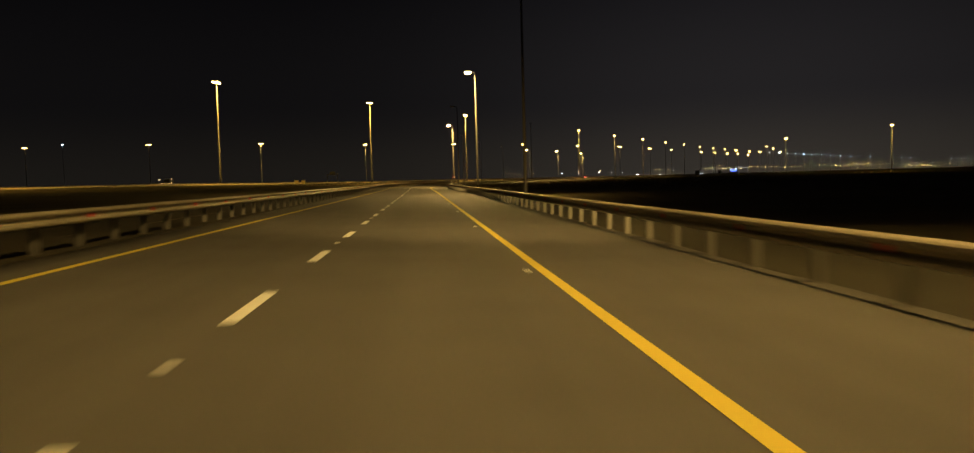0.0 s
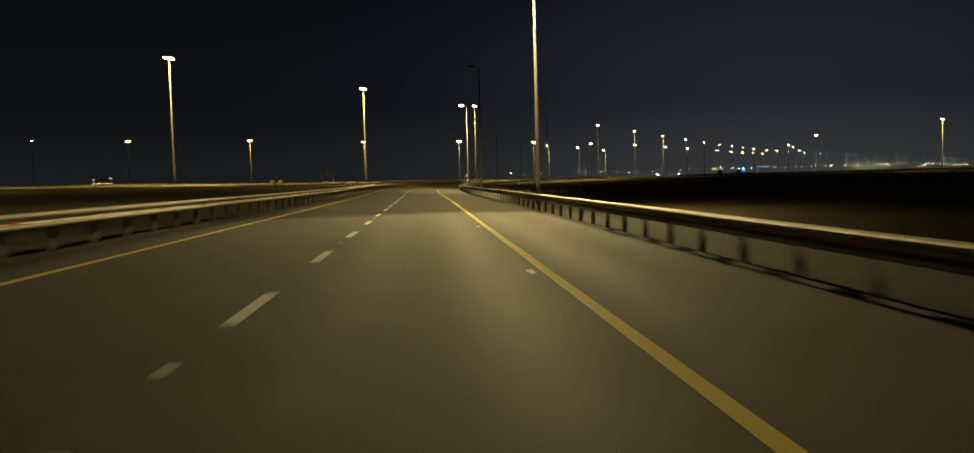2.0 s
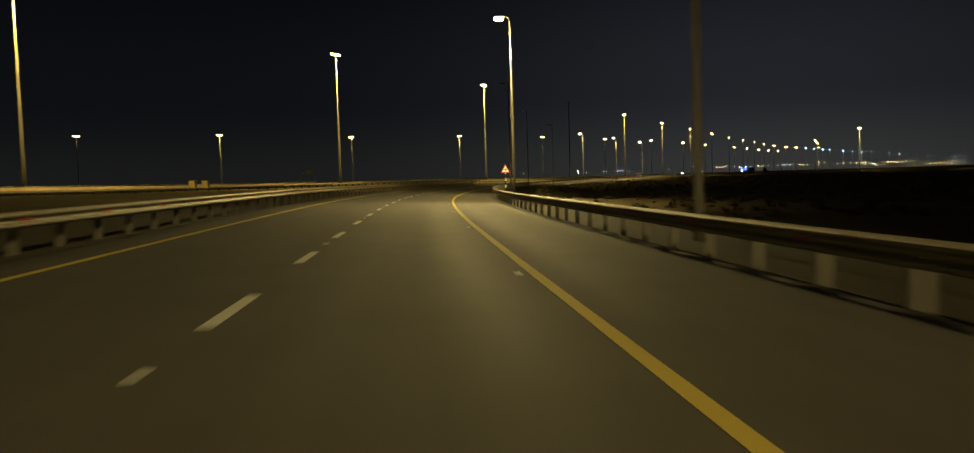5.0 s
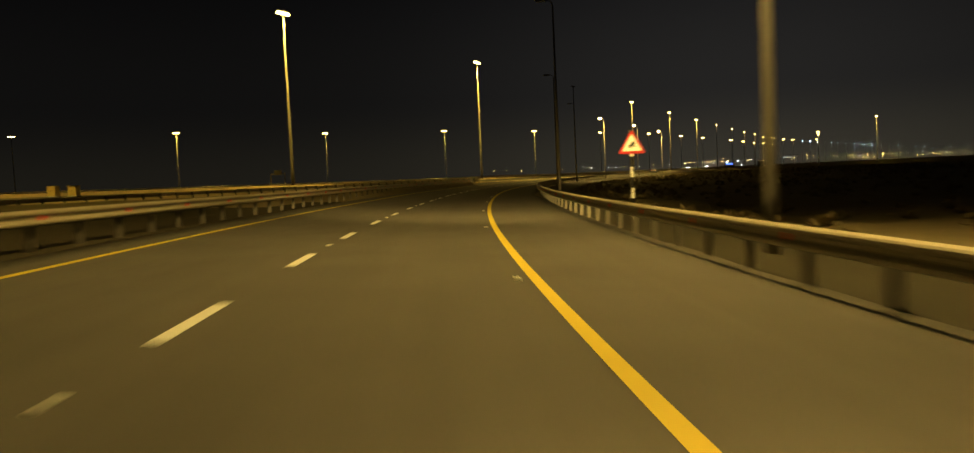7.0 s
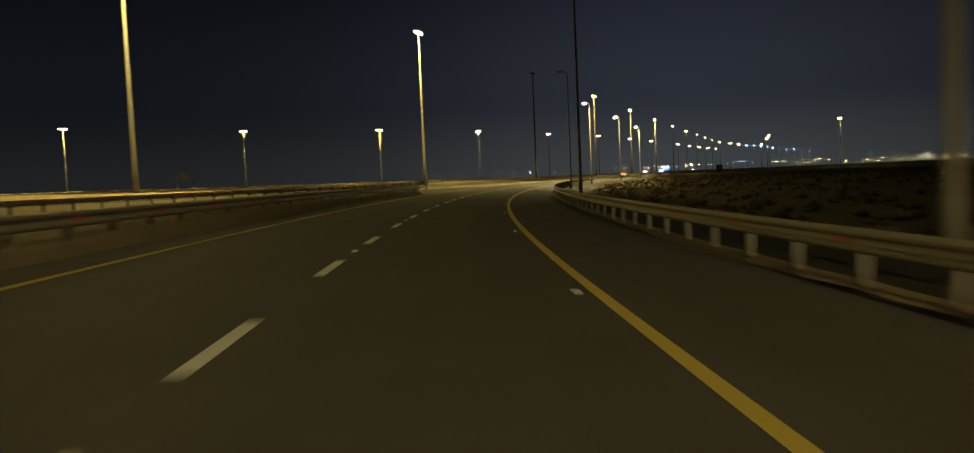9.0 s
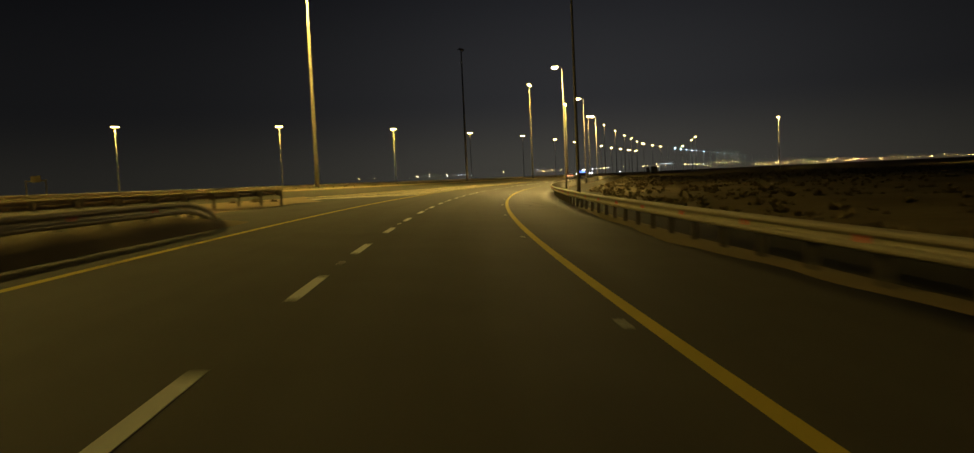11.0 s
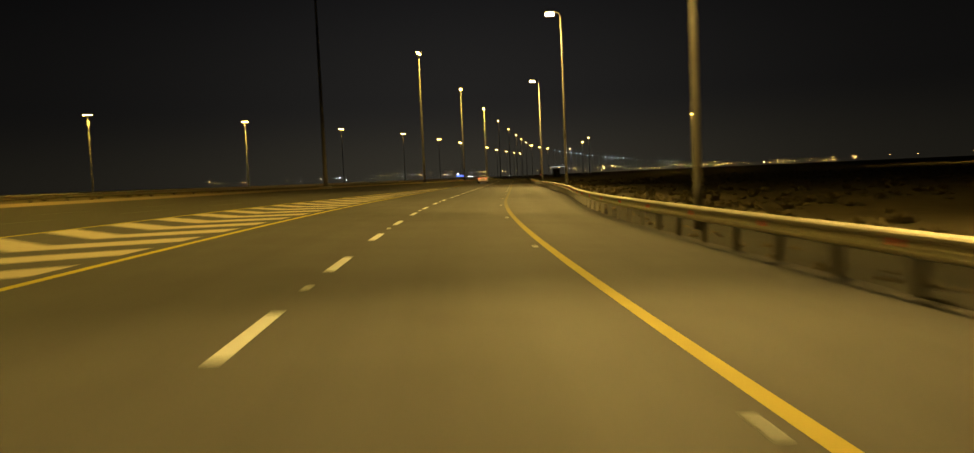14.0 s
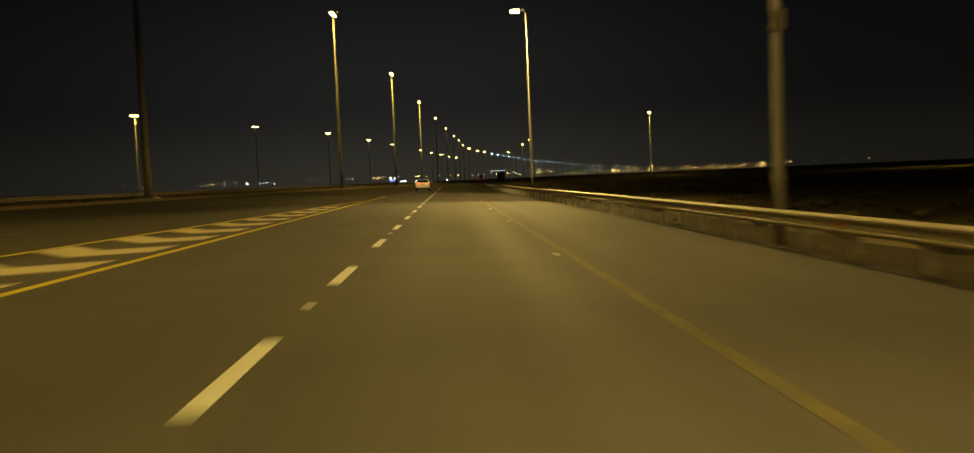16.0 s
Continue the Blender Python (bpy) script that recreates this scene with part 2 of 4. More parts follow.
def axis(s):
    return np.interp(s, _ss, _ax), np.interp(s, _ss, _ay)


def smooth_steps(s, knots):
    """A value that eases from knot to knot."""
    s = np.asarray(s, float)
    out = np.full(s.shape, float(knots[0][1]))
    for (a, p), (b, q) in zip(knots, knots[1:]):
        u = np.clip((s - a) / (b - a), 0, 1)
        out = out + (q - p) * (u * u * (3 - 2 * u))
    return out


def lane_line(s):
    """How far the lane line lies to the right of the axis."""
    return smooth_steps(s, [(95, -1.88), (172, -2.30), (224, -1.83), (300, -1.73)])


def crossfall(s):
    return smooth_steps(s, [(112, 0.0248), (172, 0.0445), (230, 0.0425), (480, 0.0425), (680, 0.02)])


def fall(d):
    """Metres of full crossfall that the made ground has climbed at d metres beside the axis; it eases on the highway's side."""
    d = np.asarray(d, float)
    return np.where(d < 0, np.minimum(-d, 10) + 0.55 * np.clip(-d - 10, 0, 60), -d)


def surface(x, y):
    """Height of the made ground at any place: one tilted plane that follows the bend, and desert beyond it."""
    x, y = np.asarray(x, float), np.asarray(y, float)
    s = np.clip(y, S0, S1)
    for _ in range(14):
        px, py = axis(s)
        h = np.radians(heading(s))
        s = np.clip(s + 0.8 * ((x - px) * -np.sin(h) + (y - py) * np.cos(h)), S0, S1)
    px, py = axis(s)
    h = np.radians(heading(s))
    d = (x - px) * np.cos(h) + (y - py) * np.sin(h)
    e = crossfall(s)
    z = e * fall(np.minimum(d, 6.6)) - 0.09 * np.clip(d - 6.6, 0, 7)
    a = (x - 21.4) * 0.5052 + (y - 378.7) * 0.8630
    r = (x - 21.4) * 0.8630 - (y - 378.7) * 0.5052
    dip = np.clip(1.6 - np.abs(r - 31) / 4, 0, 1) * np.clip((-72 - a) / 25, 0, 1) * np.clip((-d - 8) / 4, 0, 1)
    return z - dip * np.maximum(z - 0.48, 0), s, d


def at(s, q, lift=0.0):
    """The point of the slip road q metres to the right of the lane line."""
    s, q = np.broadcast_arrays(np.asarray(s, float), np.asarray(q, float))
    px, py = axis(s)
    h = np.radians(heading(s))
    d = q + lane_line(s)
    return np.stack([px + d * np.cos(h), py + d * np.sin(h), crossfall(s) * fall(d) + lift], -1)


def frame_at(s, q, lift=0.0):
    """A pose on the slip road: y along it, z up from its surface."""
    p = at(s, q, lift)
    h = float(heading(s))
    return pose(p[0], p[1], p[2], 0, 0, h) @ pose(0, 0, 0, 0, math.degrees(math.atan(float(crossfall(s)))), 0)


# the highway: straight along the row of masts
HX, HY = 21.4, 378.7
HU, HN = np.array([0.5052, 0.8630]), np.array([0.8630, -0.5052])


def hwy(a, r):
    a, r = np.broadcast_arrays(np.asarray(a, float), np.asarray(r, float))
    return HX + a * HU[0] + r * HN[0], HY + a * HU[1] + r * HN[1]


def hwy_edge(a):
    return np.interp(a, [-110, -50, -30, -15, -3, 5], [24.5, 22.3, 21.35, 20.6, 19.8, 19.5])


def hwy_side(s):
    """q at which the highway's edge line meets the cross-section at s."""
    q = np.full(np.shape(s), -12.0)
    for _ in range(8):
        p = at(s, q)
        a = (p[..., 0] - HX) * HU[0] + (p[..., 1] - HY) * HU[1]
        r = (p[..., 0] - HX) * HN[0] + (p[..., 1] - HY) * HN[1]
        q = q - (r - hwy_edge(a))
    return q


# ---------------------------------------------------------------- mesh helpers
def part(name, bm, material, parent=None, label="", smooth=False):
    me = bpy.data.meshes.new(name)
    bm.to_mesh(me)
    bm.free()
    me.materials.append(material)
    if smooth:
        for p in me.polygons:
            p.use_smooth = True
    ob = new(name, me)
    if parent is not None:
        ob.parent = parent
    if label:
        tagged(ob, label)
    return ob


def put_mesh(name, me, parent, m):
    ob = new(name, me)
    ob.parent = parent
    ob.matrix_basis = m
    return ob


def mesh_of(name, bm, material, smooth=False):
    me = bpy.data.meshes.new(name)
    bm.to_mesh(me)
    bm.free()
    me.materials.append(material)
    if smooth:
        for p in me.polygons:
            p.use_smooth = True
    return me


def grid_mesh(name, pts, material, parent=None, smooth=True):
    """A sheet through an array of points (rows, columns, 3)."""
    r, c = pts.shape[:2]
    i = np.arange((r - 1) * (c - 1))
    k = (i // (c - 1)) * c + i % (c - 1)
    faces = np.stack([k, k + 1, k + c + 1, k + c], -1)
    me = bpy.data.meshes.new(name)
    me.from_pydata(pts.reshape(-1, 3).tolist(), [], faces.tolist())
    me.materials.append(material)
    if smooth:
        me.polygons.foreach_set("use_smooth", [True] * len(me.polygons))
    me.update()
    ob = new(name, me)
    if parent is not None:
        ob.parent = parent
    return ob


def bm_box(sx, sy, sz, x=0, y=0, z=0, bevel=0.0, bm=None):
    """A box resting on z, bevelled if wanted."""
    bm = bm or bmesh.new()
    got = bmesh.ops.create_cube(bm, size=1.0)["verts"]
    bmesh.ops.scale(bm, vec=(sx, sy, sz), verts=got)
    bmesh.ops.translate(bm, vec=(x, y, z + sz / 2), verts=got)
    if bevel:
        edges = list({e for v in got for e in v.link_edges})
        bmesh.ops.bevel(bm, geom=edges, offset=bevel, segments=2, affect="EDGES", profile=0.6)
    return bm


def bm_tube(points, radii, sides=10, bm=None):
    """A tapered tube along a line of points, closed at both ends."""
    bm = bm or bmesh.new()
    rings = []
    for i, (p, r) in enumerate(zip(points, radii)):
        p = Vector(p)
        a = Vector(points[max(i - 1, 0)])
        b = Vector(points[min(i + 1, len(points) - 1)])
        turn = (b - a).to_track_quat("Z", "Y")
        rings.append([bm.verts.new(p + turn @ Vector((r * math.cos(t), r * math.sin(t), 0)))
                      for t in (2 * math.pi * k / sides for k in range(sides))])
    for u, v in zip(rings, rings[1:]):
        for k in range(sides):
            bm.faces.new((u[k], u[(k + 1) % sides], v[(k + 1) % sides], v[k]))
    bm.faces.new(rings[0][::-1])
    bm.faces.new(rings[-1])
    return bm


def ribbon(name, s, q0, q1, lift, material, parent=None):
    """A painted strip of the slip road between two offsets."""
    p = np.stack([at(s, q0, lift), at(s, q1, lift)], 1)
    return grid_mesh(name, p, material, parent, smooth=False)

# ---------------------------------------------------------------- ground, roads
def build_ground():
    def steps(a, b, near, far):
        lo, hi = [a], [b]
        w = near
        while lo[-1] > -far:
            w *= 1.35
            lo.append(lo[-1] - w)
        w = near
        while hi[-1] < far:
            w *= 1.35
            hi.append(hi[-1] + w)
        return np.array(lo[::-1] + list(np.arange(a + near, b, near)) + hi)

    gx, gy = np.meshgrid(steps(-90, 190, 2.0, 4200), steps(-70, 560, 2.0, 4200))
    z, s, d = surface(gx, gy)
    q = d - lane_line(s)
    a = (gx - HX) * HU[0] + (gy - HY) * HU[1]
    r = (gx - HX) * HN[0] + (gy - HY) * HN[1]
    flat = gx.ravel(), gy.ravel()
    rough = np.array([noise.noise((x * 0.09, y * 0.09, 0)) * 0.35 + noise.noise((x * 0.35, y * 0.35, 7)) * 0.14
                      if abs(x) < 400 and abs(y) < 900 else 0.0 for x, y in zip(*flat)]).reshape(z.shape)
    amount = np.clip((q - 9.0) / 5, 0, 1) + np.clip((-8.5 - q) / 6, 0, 0.35) * (r > 27)
    z = z + rough * amount
    made = (q > -11) & (q < 8.8) | (r < 28) & (r > -1) & (q < 0) | (q < 0) & (q > -16) & (s > 280)
    verge = (q > -13) & (q < 11.5) & (s < 640)
    z = np.where(verge, z - 0.45, np.where(made, z - 0.12, z - 0.02))
    z = np.where((np.abs(gx) > 500) | (gy > 1200) | (gy < -200), np.minimum(z, 0.4), z)
    return tagged(grid_mesh("ground", np.stack([gx, gy, z], -1), SAND), "dark sandy desert ground beside the slip road", "ground", kind="structure")


build_ground()


def right_edge(s):
    """q of the paved edge on the outside of the hard shoulder."""
    return smooth_steps(s, [(360, 7.15), (396, 8.2), (412, 8.25), (450, 7.75)])


def build_road():
    s = np.arange(S0 + 2, 640, 2.0)
    left = np.full(s.shape, -5.0)
    gore = np.clip(hwy_side(s) + 0.0, -40, -3.9)
    left = left - 3.4 * np.clip((s - 287) / 9, 0, 1)
    opened = np.clip((s - 306) / 7, 0, 1)
    left = left * (1 - opened) + gore * opened
    cols = np.linspace(0, 1, 15)
    q = left[:, None] + (right_edge(s) - left)[:, None] * cols[None]
    p = at(s[:, None] + 0 * q, q, 0.0)
    low = p[:, :1].copy(); low[..., 2] -= 0.16
    low2 = p[:, -1:].copy(); low2[..., 2] -= 0.16
    sheet = grid_mesh("road", np.concatenate([low, p, low2], 1), ASPHALT)
    co = np.stack([s[:, None] + 0 * q, q, 0 * q], -1)
    co = np.concatenate([co[:, :1], co, co[:, -1:]], 1)
    sheet.data.attributes.new("along_across", "FLOAT_VECTOR", "POINT").data.foreach_set("vector", co.ravel())
    return tagged(sheet, "smooth dark asphalt slip road lit by sodium lamps", "road", kind="structure")


road = build_road()


def build_highway():
    a = np.arange(-420, 1200, 4.0)
    r = np.linspace(0, 1, 9)[None] * (hwy_edge(a)[:, None] - 2.6) + 2.6
    x, y = hwy(a[:, None] + 0 * r, r)
    z = surface(x, y)[0] - 0.02
    return tagged(grid_mesh("highway", np.stack([x, y, z], -1), ASPHALT_OLD), "worn asphalt highway carriageway under tall masts", "road", kind="structure")


highway = build_highway()


def build_verges():
    s = np.arange(S0 + 2, 640, 2.0)
    w = np.array([-0.22, 0.0, 0.12, 0.35, 0.7, 1.3, 2.0, 3.0, 4.6])
    p = at(s[:, None] + 0 * w, right_edge(s)[:, None] + w, 0.0)
    p[..., 2] += np.array([-0.015, 0.004, 0.02, 0.035, 0.03, 0.0, 0.0, 0.0, 0.0])
    p[..., 2] -= 0.05 * np.clip(w - 1.0, 0, 5) ** 1.4
    for i in range(p.shape[0]):
        for j in range(1, p.shape[1]):
            p[i, j, 2] += (0.03 if j < 3 else 0.05) * noise.noise((p[i, j, 0] * 0.7, p[i, j, 1] * 0.7, 3))
    low = p[:, :1].copy()
    low[..., 2] -= 0.1
    sheet = np.concatenate([low, p], 1)
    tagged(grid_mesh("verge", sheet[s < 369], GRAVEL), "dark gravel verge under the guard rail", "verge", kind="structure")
    tagged(grid_mesh("verge", sheet[s > 365], SANDY_GRAVEL), "sandy verge heaped against the guard rail posts", "verge", kind="structure")
    def left_sheet(s, w, material, label):
        p = at(s[:, None] + 0 * w, w[None] + 0 * s[:, None], -0.02)
        p[..., 2] = np.where(w[None] < -7.5, surface(p[..., 0], p[..., 1])[0] - 0.02, p[..., 2])
        for i in range(p.shape[0]):
            for j in range(1, p.shape[1]):
                p[i, j, 2] += 0.04 * noise.noise((p[i, j, 0] * 0.6, p[i, j, 1] * 0.6, 5))
        tagged(grid_mesh("verge", p, material), label, "verge", kind="structure")

    near, far = np.array([-5.05, -5.5, -6.0, -6.6, -7.2]), np.array([-7.2, -8.0, -9.0, -10.2, -11.5, -14.5])
    # darker colour beside the lane, and behind the rail up to s = 206
    left_sheet(np.arange(S0 + 2, 297, 2.0), near, DARK_VERGE, "dark strip of verge under the guard rail")
    left_sheet(np.arange(S0 + 2, 207, 2.0), far, DARK_VERGE, "dark verge behind the guard rail")
    left_sheet(np.arange(206, 307, 2.0), far, VERGE_SAND, "golden brown sandy verge behind the guard rail")
    a = np.arange(-400, 700, 4.0)
    r = np.array([2.7, 1.8, 0.8, -0.2, -1.0])
    x, y = hwy(a[:, None] + 0 * r, r[None] + 0 * a[:, None])
    z = surface(x, y)[0] + 0.02 + 0.10 * np.clip(2.2 - np.abs(r - 0.8) * 1.2, 0, 1)[None] + 0.28 * np.clip((-60 - a) / 30, 0, 1)[:, None] * np.clip(1.6 - r, 0, 1)[None]
    tagged(grid_mesh("verge", np.stack([x, y, z], -1), LIGHT_SAND), "pale sand drifted along the highway's far edge", "verge", kind="structure")


build_verges()


def sand_bank():
    """Sand blown under the rail's beam and over the feet of its posts."""
    s = np.arange(214, 290, 1.0)
    w = np.array([-4.80, -4.92, -5.08, -5.25, -5.5, -5.9, -6.5, -7.1, -7.3])
    rise = np.array([-0.03, 0.05, 0.20, 0.34, 0.42, 0.42, 0.38, 0.30, -0.05])
    p = at(s[:, None] + 0 * w, w[None] + 0 * s[:, None], 0.0)
    grow = np.clip((s - 214) / 26, 0, 1) ** 0.8 * np.clip((290 - s) / 6, 0.1, 1)
    for i in range(p.shape[0]):
        for j in range(p.shape[1]):
            lump = noise.noise((p[i, j, 0] * 0.5, p[i, j, 1] * 0.5, 9)) * 0.10 + noise.noise((p[i, j, 0] * 1.7, p[i, j, 1] * 1.7, 4)) * 0.04
            p[i, j, 2] += (rise[j] + (lump if 1 < j < 8 else 0.0)) * grow[i] - 0.02
    tagged(grid_mesh("sand_bank", p, VERGE_SAND), "golden sand heaped under the guard rail beam", "sand", kind="structure")


sand_bank()


def shoulder_sand():
    """A thin wedge of sand blown from the verge on to the hard shoulder."""
    s = np.arange(222, 302, 0.5)
    lump = np.array([noise.noise((x * 0.35, 0.0, 11)) for x in s])
    inner = 6.85 + 0.25 * lump - 0.55 * np.exp(-((s - 280.5) / 4.2) ** 2) - 0.35 * np.exp(-((s - 231) / 5) ** 2) - 0.25 * np.exp(-((s - 290) / 4) ** 2)
    u = np.linspace(0, 1, 7)
    q = inner[:, None] + (7.45 - inner)[:, None] * u[None]
    rise = np.array([-0.01, 0.012, 0.022, 0.03, 0.036, 0.04, -0.02])
    p = at(s[:, None] + 0 * q, q, 0.0)
    for i in range(p.shape[0]):
        for j in range(p.shape[1]):
            p[i, j, 2] += rise[j] * (1 + 0.4 * noise.noise((p[i, j, 0] * 1.3, p[i, j, 1] * 1.3, 6)))
    tagged(grid_mesh("sand_drift", p, VERGE_SAND), "thin sand blown over the edge of the hard shoulder", "sand", kind="structure")


shoulder_sand()


def tyre_mark(knots, width):
    """A dark curved streak of rubber on the shoulder through a few (s, q) knots."""
    k = np.array(knots)
    u = np.linspace(0, len(knots) - 1, 28)
    s, q = np.interp(u, range(len(knots)), k[:, 0]), np.interp(u, range(len(knots)), k[:, 1])
    for _ in range(6):
        s[1:-1], q[1:-1] = (s[:-2] + 2 * s[1:-1] + s[2:]) / 4, (q[:-2] + 2 * q[1:-1] + q[2:]) / 4
    ds, dq = np.gradient(s), np.gradient(q)
    n = np.sqrt(ds ** 2 + dq ** 2)
    w = width / 2 * np.sin(np.linspace(0.25, math.pi - 0.25, 28))
    p = np.stack([at(s - dq / n * w, q + ds / n * w, 0.004), at(s + dq / n * w, q - ds / n * w, 0.004)], 1)
    tagged(grid_mesh("tyre_mark", p, TYRE_MARK, road, smooth=False), "dark rubber streak")


tyre_mark([(309.3, 3.95), (309.5, 4.6), (308.6, 5.1), (307.0, 5.3), (305.0, 5.6)], 0.26)
tyre_mark([(305.8, 3.85), (305.5, 4.5), (304.4, 4.95), (302.9, 4.75)], 0.24)
tyre_mark([(302.3, 3.9), (301.9, 4.7), (301.9, 5.5), (302.6, 6.2)], 0.5)

# painted lines
marks = tagged(new("road_markings"), "white and yellow painted road lines", "road markings", kind="structure")
_s = np.arange(S0 + 4, 600, 1.0)
edge = tagged(ribbon("edge_line", _s, 3.57, 3.73, 0.005, WEARING_YELLOW, marks), "yellow edge line wearing away towards the merge")
edge.data.attributes.new("along_across", "FLOAT_VECTOR", "POINT").data.foreach_set("vector", np.stack([np.repeat(_s, 2), np.tile([3.57, 3.73], len(_s)), np.zeros(2 * len(_s))], -1).ravel())
_l = _s[_s < 452]
tagged(ribbon("edge_line", _l, -3.80, -3.64, 0.005, YELLOW_PAINT, marks), "yellow edge line")


def dash_middle(k):
    """Where the k-th lane dash lies along the road."""
    s = 14.85 + 5.9 * min(k, 36) + 5.714 * min(max(k - 36, 0), 14) + 5.83 * max(k - 50, 0)
    return s + float(np.interp(s, [15, 68, 118, 178, 215, 230, 245, 310, 340, 385], [-0.05, 0.08, 0.18, -0.06, -0.22, -0.35, -0.1, 0.3, 0.3, 0.25]))


dash_me = mesh_of("lane_dash", bm_box(0.15, 2.1, 0.006, bevel=0.0), WHITE_PAINT)
stud_bm = bm_box(0.11, 0.11, 0.02, bevel=0.012)
stud_me = mesh_of("road_stud", stud_bm, AMBER_STUD)
for k in range(-10, 90):
    s = dash_middle(k)
    put_mesh("lane_dash", dash_me, marks, frame_at(s, 0.0, 0.001))
    if k % 2 == 0:
        put_mesh("road_stud", stud_me, marks, frame_at((s + dash_middle(k + 1)) / 2, 0.0, 0.001))
        put_mesh("road_stud", stud_me, marks, frame_at(s - 2.9, 3.40, 0.001))

# lane lines of the highway, worn almost away
hwy_dash_me = mesh_of("lane_dash", bm_box(0.15, 4.2, 0.006), FADED_WHITE)
for r in (15.8, 12.0):
    for k in range(-12, 22):
        a = 23.5 + 8.4 * k
        x, y = hwy(a, r)
        z0, z1 = (float(surface(*hwy(a + d, r))[0]) for d in (-2.1, 2.1))
        zl, zr = (float(surface(*hwy(a, r + d))[0]) for d in (-0.5, 0.5))
        put_mesh("lane_dash", hwy_dash_me, marks, pose(float(x), float(y), (z0 + z1) / 2 - 0.012, 0, 0, -30.3) @ pose(0, 0, 0, math.degrees(math.atan2(z1 - z0, 4.2)), -math.degrees(math.atan2(zr - zl, 1.0)), 0))


def gore_right(s):
    """q of the hatched area's edge towards the slip road."""
    return np.minimum(-3.95, -3.95 - (328.0 - np.asarray(s, float)) * 0.42)


def build_gore():
    gore = tagged(new("hatched_gore"), "white chevron hatching between slip road and highway", "road markings", kind="structure")
    s = np.arange(311, 452, 1.0)
    side = hwy_side(s)
    keep = s[side < -4.1]
    tagged(ribbon("edge_line", keep, hwy_side(keep) - 0.08, hwy_side(keep) + 0.08, 0.005, YELLOW_PAINT, gore), "yellow edge line")
    nose = np.arange(314, 329, 1.0)
    tagged(ribbon("nose_line", nose, gore_right(nose) - 0.1, gore_right(nose) + 0.1, 0.006, WHITE_PAINT, gore), "white edge line")
    for k in range(-7, 32):
        tip = 336.1 + 3.056 * k
        l, r = float(hwy_side(np.array(tip - 1.5))), float(gore_right(tip - 1.5))
        mid, half = (l + r) / 2, (r - l) / 2 - 0.12
        if half < 0.3:
            break
        start = tip - 1.45 - half
        pts_a, pts_b = [], []
        for u in np.linspace(-1, 1, 17):
            s, q = start + abs(u) * half, mid + u * half
            for pts, along in ((pts_a, s), (pts_b, s + 1.45)):
                lo, hi = float(hwy_side(np.array(along))) + 0.12, float(gore_right(along)) - 0.10
                pts.append(at(along, min(max(q, lo), hi), 0.005))
        grid_mesh("chevron", np.stack([np.array(pts_a), np.array(pts_b)], 1), DUSTY_WHITE, gore, smooth=False)
    return gore


build_gore()

# ---------------------------------------------------------------- guard rails
W_PROFILE = [(0.0, 0.0), (0.03, 0.008), (0.07, 0.03), (0.083, 0.052), (0.083, 0.076), (0.062, 0.098), (0.01, 0.118), (0.0, 0.135), (0.0, 0.172), (0.012, 0.188), (0.07, 0.215), (0.083, 0.235), (0.083, 0.262), (0.06, 0.288), (0.02, 0.304), (0.0, 0.31)]


def beam_sheet(name, line, normal, top, parent, label):
    """A corrugated steel beam along a line of points; normal points to the traffic."""
    back = [(-0.004 + a * 0.9, b) for a, b in W_PROFILE][::-1]
    prof = [(a, b) for a, b in W_PROFILE] + back + [W_PROFILE[0]]
    pts = np.stack([line + normal * a + np.array([0, 0, top - 0.31 + b]) for a, b in prof], 1)
    ob = grid_mesh(name, pts, GALV, parent, smooth=False)
    return tagged(ob, label)


def post_mesh():
    bm = bm_box(0.11, 0.012, 1.12, -0.0, -0.045, -0.4)
    bm_box(0.11, 0.012, 1.12, 0.0, 0.045, -0.4, bm=bm)
    bm_box(0.012, 0.09, 1.12, 0.0, 0.0, -0.4, bm=bm)
    return mesh_of("post", bm, GALV_POST)


POST = post_mesh()
SPACER = mesh_of("spacer_block", bm_box(0.17, 0.14, 0.30, bevel=0.012), GALV_POST)
REFLECTOR = mesh_of("reflector", bm_box(0.03, 0.10, 0.09, bevel=0.008), RED_LENS)


def guard_rail(label, s_from, s_to, face, side, top=0.78, shift=0.0, step=2.0, spacers=True, reflectors=True):
    """Posts and a beam along the slip road. face(s): q of the beam; side: 1 when the posts stand to its right."""
    rail = tagged(new("guard_rail"), label, "guard rail", group="guard rails", kind="structure")
    s = np.arange(s_from, s_to + 0.01, 1.0)
    h = np.radians(heading(s))
    nrm = -side * np.stack([np.cos(h), np.sin(h), 0 * h], -1)
    beam_sheet("beam", at(s, face(s)), nrm, top, rail, "corrugated galvanised steel beam")
    for k, x in enumerate(np.arange(s_from + shift, s_to, step)):
        f = float(face(np.array(x)))
        put_mesh("post", POST, rail, frame_at(x, f + side * 0.24) @ pose(0, 0, top - 0.78))
        if spacers:
            put_mesh("spacer_block", SPACER, rail, frame_at(x, f + side * 0.09, top - 0.32))
        if reflectors and k % 2 == 0:
            put_mesh("reflector", REFLECTOR, rail, frame_at(x, f - side * 0.035, top - 0.2))
    return rail


